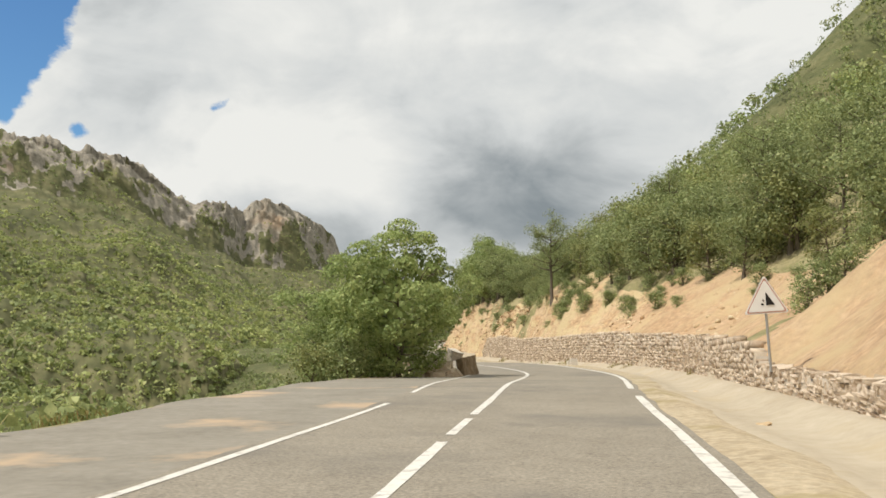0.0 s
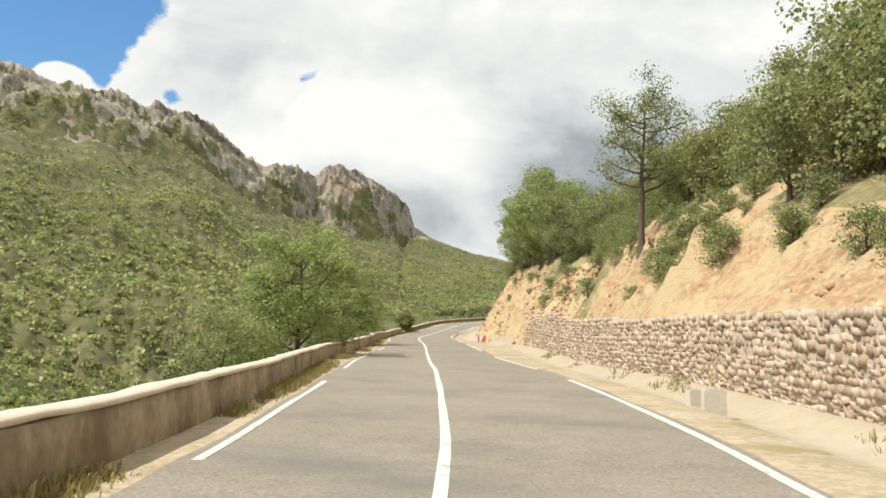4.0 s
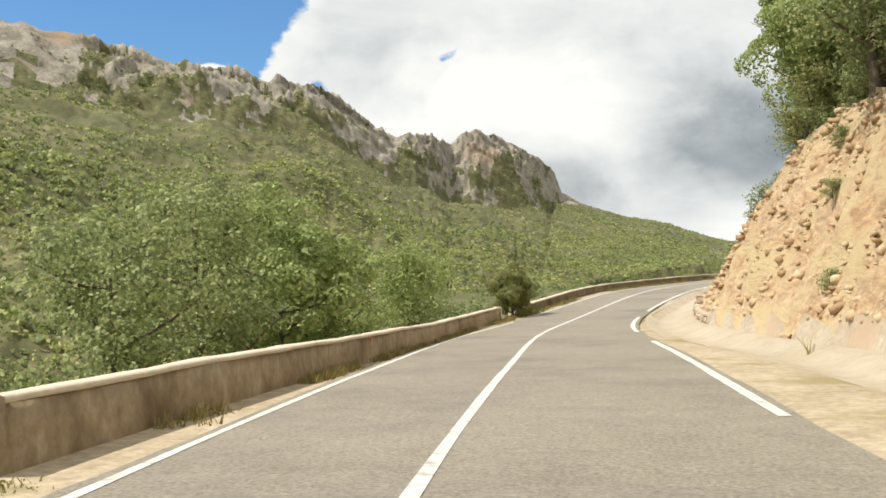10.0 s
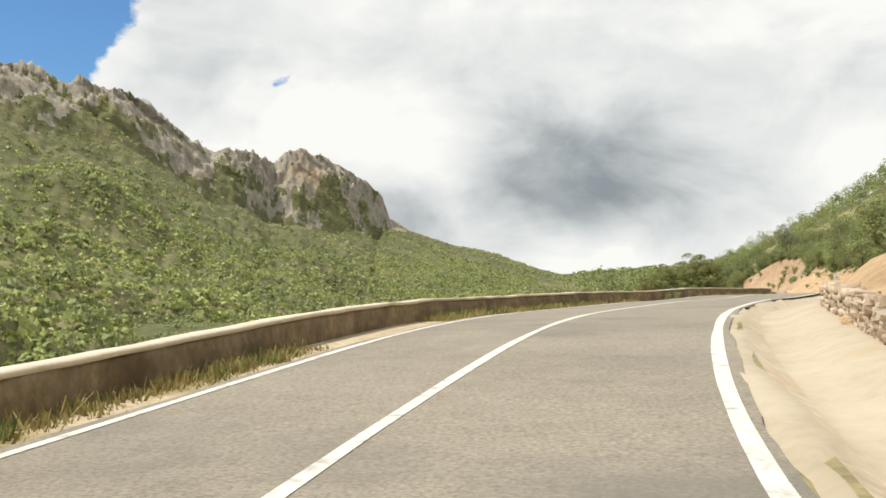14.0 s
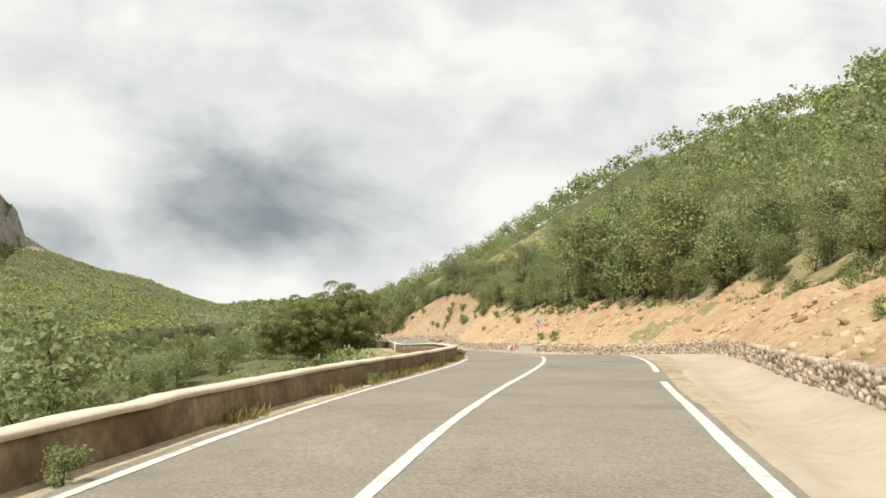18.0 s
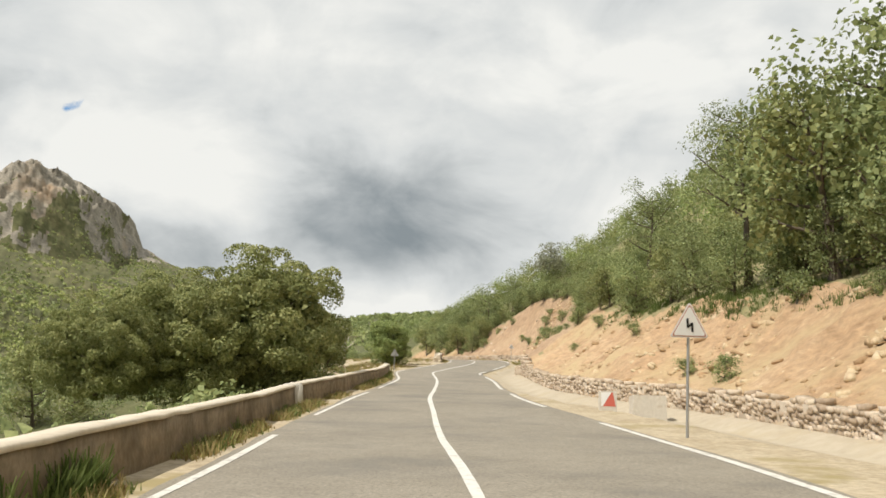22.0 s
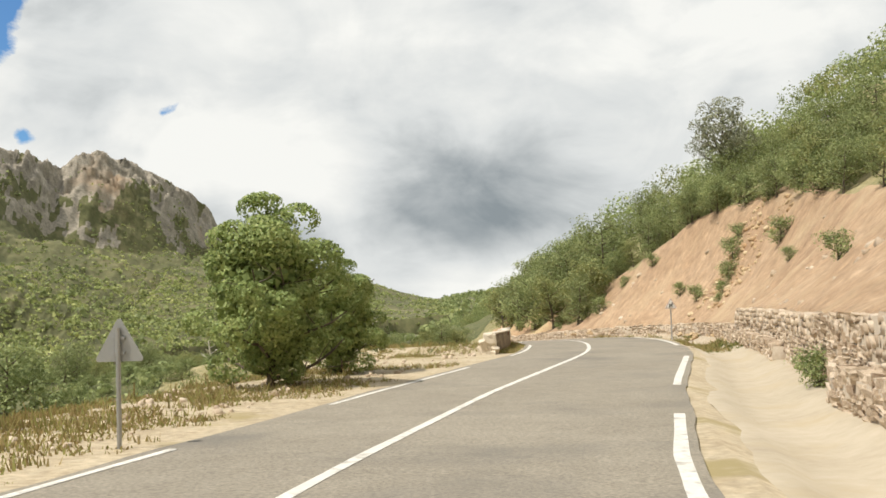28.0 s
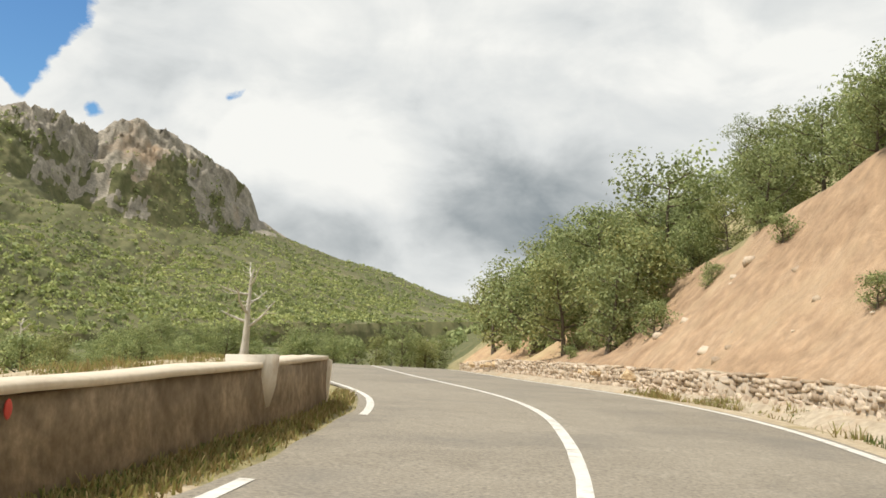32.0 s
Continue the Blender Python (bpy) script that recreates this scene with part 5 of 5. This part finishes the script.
loose_stones("bank_stones", "yellowish stones bedded in the soil bank", 6500, 192, 304, 0.0, 1.05, 0.06, 0.34, 3, OCHRE_STONES, 0.3, 0.2)
loose_stones("cut_stones", "broken rock bedded in the cut face", 1800, 28, 100, 0.0, 0.95, 0.06, 0.26, 4, OCHRE_STONES)
loose_stones("rock_blocks", "broken ochre rock blocks of the cut", 9000, 96, 164, 0.0, 1.0, 0.06, 0.32, 6, OCHRE_STONES, 0.3, 0.15)
loose_stones("scar_rubble", "yellowish rubble washed down the edge of the scar", 420, 353.6, 358, 0.1, 1.0, 0.08, 0.4, 9, OCHRE_STONES, 0.35, 0.25)
loose_stones("scar_stones", "a few stones on the bare scar", 260, 318, 376, 0.05, 1.0, 0.06, 0.35, 5)


def field_stones():
    rng = np.random.default_rng(8)
    pieces = []
    for _ in range(900):
        u, d = rng.uniform(299, 350), -3.9 - 6 * rng.random() ** 1.3
        j, s = int(rng.integers(0, 12)), 0.03 + 0.15 * rng.random() ** 4
        a = np.array(Matrix.LocRotScale(at(u, d, float(lie(u, d)) + s * 0.1), Euler(rng.random(3) * 6.28), (s, s * (0.6 + 0.6 * rng.random()), s * (0.5 + 0.4 * rng.random()))))
        pieces.append((BOX_V[j] @ a[:3, :3].T + a[:3, 3], BOX_F))
    tagged(new("field_stones", mesh_of("field_stones", *join(pieces), STONES)), "small stones strewn over the bare ground", "stones", kind="stuff")


field_stones()


def boulder(u, d, size, seed, label="pale broken boulder beside the road", h=None, flat=0.75, mat=None):
    bm = bmesh.new()
    bmesh.ops.create_icosphere(bm, subdivisions=3, radius=0.5)
    r = random.Random(seed)
    cuts = [(Vector((r.gauss(0, 1), r.gauss(0, 1), r.gauss(0, 1))).normalized(), 0.2 + 0.16 * r.random()) for _ in range(13)]
    for v in bm.verts:
        for way, reach in cuts:
            over = v.co.dot(way) - reach
            if over > 0:
                v.co -= way * over
        v.co += v.co.normalized() * 0.07 * noise.noise(v.co * 6 + Vector((seed, 0, 0)))
        v.co = Vector((v.co.x * size, v.co.y * size * 1.15, v.co.z * size * flat))
    me = bpy.data.meshes.new("boulder")
    bm.to_mesh(me)
    bm.free()
    me.materials.append(mat or OCHRE_STONES)
    ob = tagged(new("boulder", me), label, "boulder", "boulders beside the road")
    ob.matrix_basis = Matrix.Translation(spot(u, d, (float(lie(u, d)) if h is None else h) + size * flat * 0.22)) @ pose(0, 0, 0, 0, 0, seed * 47)
    return ob


rng = np.random.default_rng(12)
for k in range(26):
    u = 343 + 14 * rng.random()
    boulder(u, float(eased(u, WALL_D)) + rng.normal() * 0.35 - 0.1, 0.2 + 0.34 * rng.random() ** 2, k, "tumbled wall stone at the foot of the scar")
for k in range(16):
    u = 366 + 40 * rng.random()
    boulder(u, float(eased(u, WALL_D)) + 0.3 * rng.normal(), 0.35 + 0.6 * rng.random() ** 2, 40 + k, "pale boulder on top of the low wall", h=0.3)
for u, d, s in ((121, 7.4, 0.5), (139, 7.0, 0.4), (172, 4.9, 0.35), (30, 5.4, 0.3), (18, 5.0, 0.35), (70, 6.6, 0.25), (309, 5.2, 0.3), (329, -6.4, 0.5), (331, -7, 0.35)):
    boulder(u, d, s, int(u))

# the broken-down start of the parapet: pale masonry, a leaning slab and rubble
slab = thing("broken_wall", spot(41.2, -3.25), "broken-down masonry of the parapet lying in a heap", "rubble heap")


def rough_block(size, place, turn, seed, wear=0.1):
    bm = bmesh.new()
    bmesh.ops.create_cube(bm, size=1.0)
    bmesh.ops.subdivide_edges(bm, edges=bm.edges[:], cuts=5, use_grid_fill=True)
    for v in bm.verts:
        c = Vector((v.co.x * size[0], v.co.y * size[1], v.co.z * size[2]))
        c += noise.noise_vector(c * 2.2 + Vector((seed, 0, 0))) * wear + noise.noise_vector(c * 6 + Vector((0, seed, 0))) * wear * 0.4
        v.co = c
    bmesh.ops.transform(bm, matrix=Matrix.Translation(place) @ pose(0, 0, 0, *turn), verts=bm.verts)
    return bm


turn = math.degrees(math.atan2(-float(np.interp(338, UU, SLOPE)), 1))
end = last.matrix_basis.inverted() @ spot(337.35, float(eased(337.5, WALL_L, 3)) - 0.17)
for k, (size, off, tilt) in enumerate((((0.42, 0.34, 0.8), (0.02, 0, 0.3), (8, 0)), ((0.2, 0.22, 0.62), (-0.2, -0.12, 0.2), (14, -16)), ((0.17, 0.3, 0.4), (-0.28, 0.05, 0.08), (6, -24)), ((0.24, 0.2, 0.34), (0.14, -0.2, 0.08), (22, 8)), ((0.3, 0.16, 0.2), (0.0, -0.32, 0.0), (10, 4)), ((0.36, 0.36, 0.07), (-0.02, 0.02, 0.71), (4, -6)))):
    part("broken_masonry", rough_block(size, end + Vector(off), (*tilt, turn), 20 + k, 0.11), CAPPING, last, "pale broken masonry")
part("masonry_block", rough_block((1.5, 2.4, 0.95), (-0.75, -0.6, 0.3), (6, -8, 6), 3, 0.2), CAPPING, slab, "pale weathered masonry")
part("leaning_slab", rough_block((0.28, 2.3, 0.85), (0.75, 0.4, 0.3), (0, -14, -16), 7, 0.07), CONCRETE, slab, "brown slab of old wall")
part("capstone", rough_block((0.45, 0.6, 0.4), (0.2, 0.3, 0.82), (10, 12, 30), 9, 0.09), BLOCK_PAINT, slab, "whitish broken capstone")
for k in range(16):
    ob = new("stone", STONE_SHAPES[int(rng.integers(0, 8))])
    ob.parent = slab
    s = 0.2 + 0.35 * rng.random()
    ob.matrix_basis = Matrix.LocRotScale((-1.3 + 1.6 * rng.random(), -2.6 + 1.4 * rng.random(), 0.05), Euler(rng.random(3) * 6), (s, s, s * 0.7))


# ---- signs ----
def triangle(bm, side, thick, y, round_off=0.06, centre=0.0):
    """A three-cornered plate with clipped corners, standing in the xz plane."""
    h = side * 0.866
    pts = []
    for k in range(3):
        a = radians(90 + 120 * k)
        c = Vector((math.cos(a), 0, math.sin(a))) * side * 0.577
        for s in (-1, 0, 1):
            b = radians(90 + 120 * k + 60 * s)
            pts.append(c * (1 - 2 * round_off / side) + Vector((math.cos(b), 0, math.sin(b))) * round_off * 0.9)
    front = [bm.verts.new((p.x, y, p.z + centre)) for p in pts]
    back = [bm.verts.new((p.x, y + thick, p.z + centre)) for p in pts]
    bm.faces.new(front), bm.faces.new(back[::-1])
    for k in range(9):
        bm.faces.new((front[k], back[k], back[(k + 1) % 9], front[(k + 1) % 9]))
    bmesh.ops.recalc_face_normals(bm, faces=bm.faces)


def stroke(bm, pts, width, y):
    """A flat bent bar through points of the plate."""
    for (x0, z0), (x1, z1) in zip(pts, pts[1:]):
        way = Vector((x1 - x0, 0, z1 - z0)).normalized()
        side = Vector((-way.z, 0, way.x)) * width / 2
        a, b = Vector((x0, y, z0)) - way * width * 0.35, Vector((x1, y, z1)) + way * width * 0.35
        f = [bm.verts.new(q) for q in (a - side, b - side, b + side, a + side)]
        g = [bm.verts.new(Vector(v.co) + Vector((0, 0.004, 0))) for v in f]
        bm.faces.new(f), bm.faces.new(g[::-1])
        for k in range(4):
            bm.faces.new((f[k], g[k], g[(k + 1) % 4], f[(k + 1) % 4]))
    bmesh.ops.recalc_face_normals(bm, faces=bm.faces)


def warning_sign(u, d, base, height, label, symbol, turn=0.0, side=0.72, lean=0.0):
    top = thing("warning_sign", spot(u, d, base), label, "road sign", "warning signs along the road")
    heading = math.degrees(math.atan2(float(np.interp(u, UU, SLOPE)), 1.0))
    top.matrix_basis = top.matrix_basis @ pose(0, 0, 0, 0, lean, -heading + turn)
    mid = height - side * 0.577
    v, f = tube([(0, 0, -0.4), (0, 0, height * 0.5), (0, 0, height - 0.12)], [0.03, 0.03, 0.03], 10)
    child("post", mesh_of("post", v, f, STEEL, smooth=True), top)
    for name, size, thick, y, mat in (("back_plate", side, 0.012, -0.048, STEEL), ("rim", side, 0.004, -0.053, WHITE), ("border", side * 0.92, 0.004, -0.058, FADED_RED), ("face", side * 0.83, 0.004, -0.063, WHITE)):
        bm = bmesh.new()
        triangle(bm, size, thick, y, 0.035, mid)
        part(name, bm, mat, top, {"border": "faded red border", "face": "white face"}.get(name, ""))
    for z in (mid - 0.08, mid + 0.1):
        bm = bmesh.new()
        bmesh.ops.create_cube(bm, size=1.0, matrix=Matrix.LocRotScale((0, -0.02, z), None, (0.16, 0.045, 0.03)))
        bmesh.ops.bevel(bm, geom=bm.edges[:], offset=0.005, segments=1)
        part("bracket", bm, STEEL, top)
    bm = bmesh.new()
    if symbol == "bends":
        stroke(bm, [(-0.05, mid + 0.13), (-0.04, mid - 0.03), (0.05, mid + 0.04), (0.06, mid - 0.11)], 0.045, -0.071)
    elif symbol == "turn":
        stroke(bm, [(-0.06, mid - 0.11), (-0.06, mid + 0.05), (0.05, mid - 0.06), (0.06, mid + 0.11)], 0.045, -0.071)
    else:
        a = [(0.0, mid + 0.2), (0.0, mid - 0.1), (0.19, mid - 0.1)]
        q = [bm.verts.new((x, -0.073, z)) for x, z in a]
        w = [bm.verts.new((x, -0.067, z)) for x, z in a]
        bm.faces.new(q), bm.faces.new(w[::-1])
        for k in range(3):
            bm.faces.new((q[k], w[k], w[(k + 1) % 3], q[(k + 1) % 3]))
        bmesh.ops.recalc_face_normals(bm, faces=bm.faces)
        stroke(bm, [(-0.07, mid + 0.02), (-0.05, mid + 0.0)], 0.03, -0.073)
        stroke(bm, [(-0.1, mid - 0.07), (-0.07, mid - 0.08)], 0.04, -0.073)
    part("symbol", bm, BLACK, top, "black pictogram")
    return top


warning_sign(22.5, 6.05, 0.9, 1.72, "white triangular falling-rocks sign with faded red border on a post", "rocks", 4, 0.95, -3)
warning_sign(259.5, 5.0, -0.25, 2.95, "white triangular double-bend sign with faded red border on a post", "bends", 8, 0.8)
warning_sign(349.5, 4.4, 0.1, 1.85, "white triangular double-bend sign with faded red border beside the scar", "turn", 6, 0.56)
warning_sign(313.1, -3.3, -0.05, 1.6, "grey back of a triangular road sign on a steel post", "bends", 186, 0.6)


def marker_block(u, d, wide, tall, deep, label, stripes, turn=0.0):
    """A low concrete block at the ditch, its face painted in slanting stripes."""
    top = thing("marker_block", spot(u, d, float(lie(u, d)) - 0.05), label, "marker block", "painted blocks at the ditch")
    top.matrix_basis = top.matrix_basis @ pose(0, 0, 0, -8, 0, turn)
    bm = bmesh.new()
    bmesh.ops.create_cube(bm, size=1.0, matrix=Matrix.LocRotScale((0, deep / 2, tall / 2), None, (wide, deep, tall)))
    bmesh.ops.bevel(bm, geom=bm.edges[:], offset=0.03, segments=2)
    part("block", bm, BLOCK_PAINT, top)
    for a0, a1, b0, b1, mat in stripes:
        bm = bmesh.new()
        x = lambda k: (k - 0.5) * (wide - 0.06)
        lo, hi = tall * 0.28, tall - 0.04
        q = [(x(b0), -0.004, lo), (x(b1), -0.004, lo), (x(a1), -0.004, hi), (x(a0), -0.004, hi)]
        f = [bm.verts.new(p) for p in q]
        g = [bm.verts.new((p[0], 0.002, p[2])) for p in q]
        bm.faces.new(f), bm.faces.new(g[::-1])
        for k in range(4):
            bm.faces.new((f[k], g[k], g[(k + 1) % 4], f[(k + 1) % 4]))
        bmesh.ops.recalc_face_normals(bm, faces=bm.faces)
        part("stripe", bm, mat, top, "painted stripe")
    return top


marker_block(120.6, 4.75, 0.85, 0.72, 0.25, "concrete marker with slanting red and white stripes", [(0.0, 0.14, 0.02, 0.2, WHITE), (0.145, 0.34, 0.205, 0.4, MARKER_RED), (0.345, 0.78, 0.405, 0.5, WHITE), (0.785, 0.99, 0.505, 0.99, MARKER_RED)], 0)
marker_block(268.6, 5.2, 0.5, 0.62, 0.25, "small concrete marker painted half white and half red", [(0.0, 0.7, 0.02, 0.1, WHITE), (0.71, 0.8, 0.12, 0.98, MARKER_RED)], -8)
marker_block(267.6, 6.2, 0.95, 0.85, 0.6, "plain pale concrete block at the edge of the ditch", [], -8)
marker_block(62, 5.4, 0.45, 0.6, 0.25, "small whitewashed marker stone at the ditch", [], 5)
marker_block(64, 5.6, 0.35, 0.55, 0.25, "small whitewashed marker stone at the ditch", [], 12)

# red dabs of paint on the parapets
for u, h in ((133.6, 0.48), (196.5, 0.44), (197.4, 0.46), (199.0, 0.45), (244.0, 0.4), (344.6, 0.6), (350.4, 0.62)):
    d = float(eased(u, WALL_L, 3))
    dab = thing("paint_mark", spot(u, d + 0.03, h), "small dab of red paint on the parapet", "paint mark")
    bm = bmesh.new()
    bmesh.ops.create_icosphere(bm, subdivisions=2, radius=0.05, matrix=Matrix.LocRotScale((0, 0, 0), None, (0.35, 1.0, 1.3)))
    part("dab", bm, RED, dab)

# ---- dead trees, poles and the far building ----
def bare_tree(x, y, z, height, seed, label):
    rng = np.random.default_rng(seed)
    trunk, trunk_r, arms, tips = skeleton_of(rng, height, height * 0.42, 0.35, 7, 0.03)
    top = thing("dead_tree", (x, y, z), label, "dead tree", "dead trees")
    child("trunk", mesh_of("trunk", *tube(trunk, trunk_r * 2.0, 7), PALE_BARK, smooth=True), top)
    for k in range(0, len(arms), 4):
        child("branch", mesh_of("branch", *join([tube(p, r * 1.8, 5) for p, r in arms[k : k + 4]]), PALE_BARK, smooth=True), top)
    return top


def on_ground(x, y):
    u = y
    for _ in range(4):
        d = (x - float(np.interp(u, UU, CX))) * float(np.interp(u, UU, NX))
        u = y - float(np.interp(u, UU, NY)) * d * (1 - min(max((abs(d) - 25) / 100, 0), 1))
    d = (x - float(np.interp(u, UU, CX))) / max(float(np.interp(u, UU, NX)), 0.5)
    return float(np.interp(u, UU, CZ)) + float(lie(u, d))


for x, y, h, s, text in ((34.8, 394, 5.6, 3, "pale dead tree with bare forked branches"), (19.5, 402, 3.4, 5, "small pale dead tree in the scrub")):
    bare_tree(x, y, on_ground(x, y) - 0.2, h, s, text)

hut = thing("farm_building", (44, 742, float(CZ[-1]) + float(lie(700, 44 - CX[-1]))), "long low white farm building far up the valley", "building")
for name, size, place, mat in (("wall", (15, 6, 2.6), (0, 0, 1.3), WHITE), ("roof", (15.6, 6.6, 0.3), (0, 0, 2.75), BLOCK_PAINT), ("door", (1.2, 0.1, 2.0), (-2, -3.02, 1.0), STEEL), ("window", (1.4, 0.1, 0.9), (2.5, -3.02, 1.6), BLACK), ("window", (1.4, 0.1, 0.9), (5.5, -3.02, 1.6), BLACK)):
    bm = bmesh.new()
    bmesh.ops.create_cube(bm, size=1.0, matrix=Matrix.LocRotScale(place, None, size))
    bmesh.ops.bevel(bm, geom=bm.edges[:], offset=0.03, segments=1)
    part(name, bm, mat, hut)
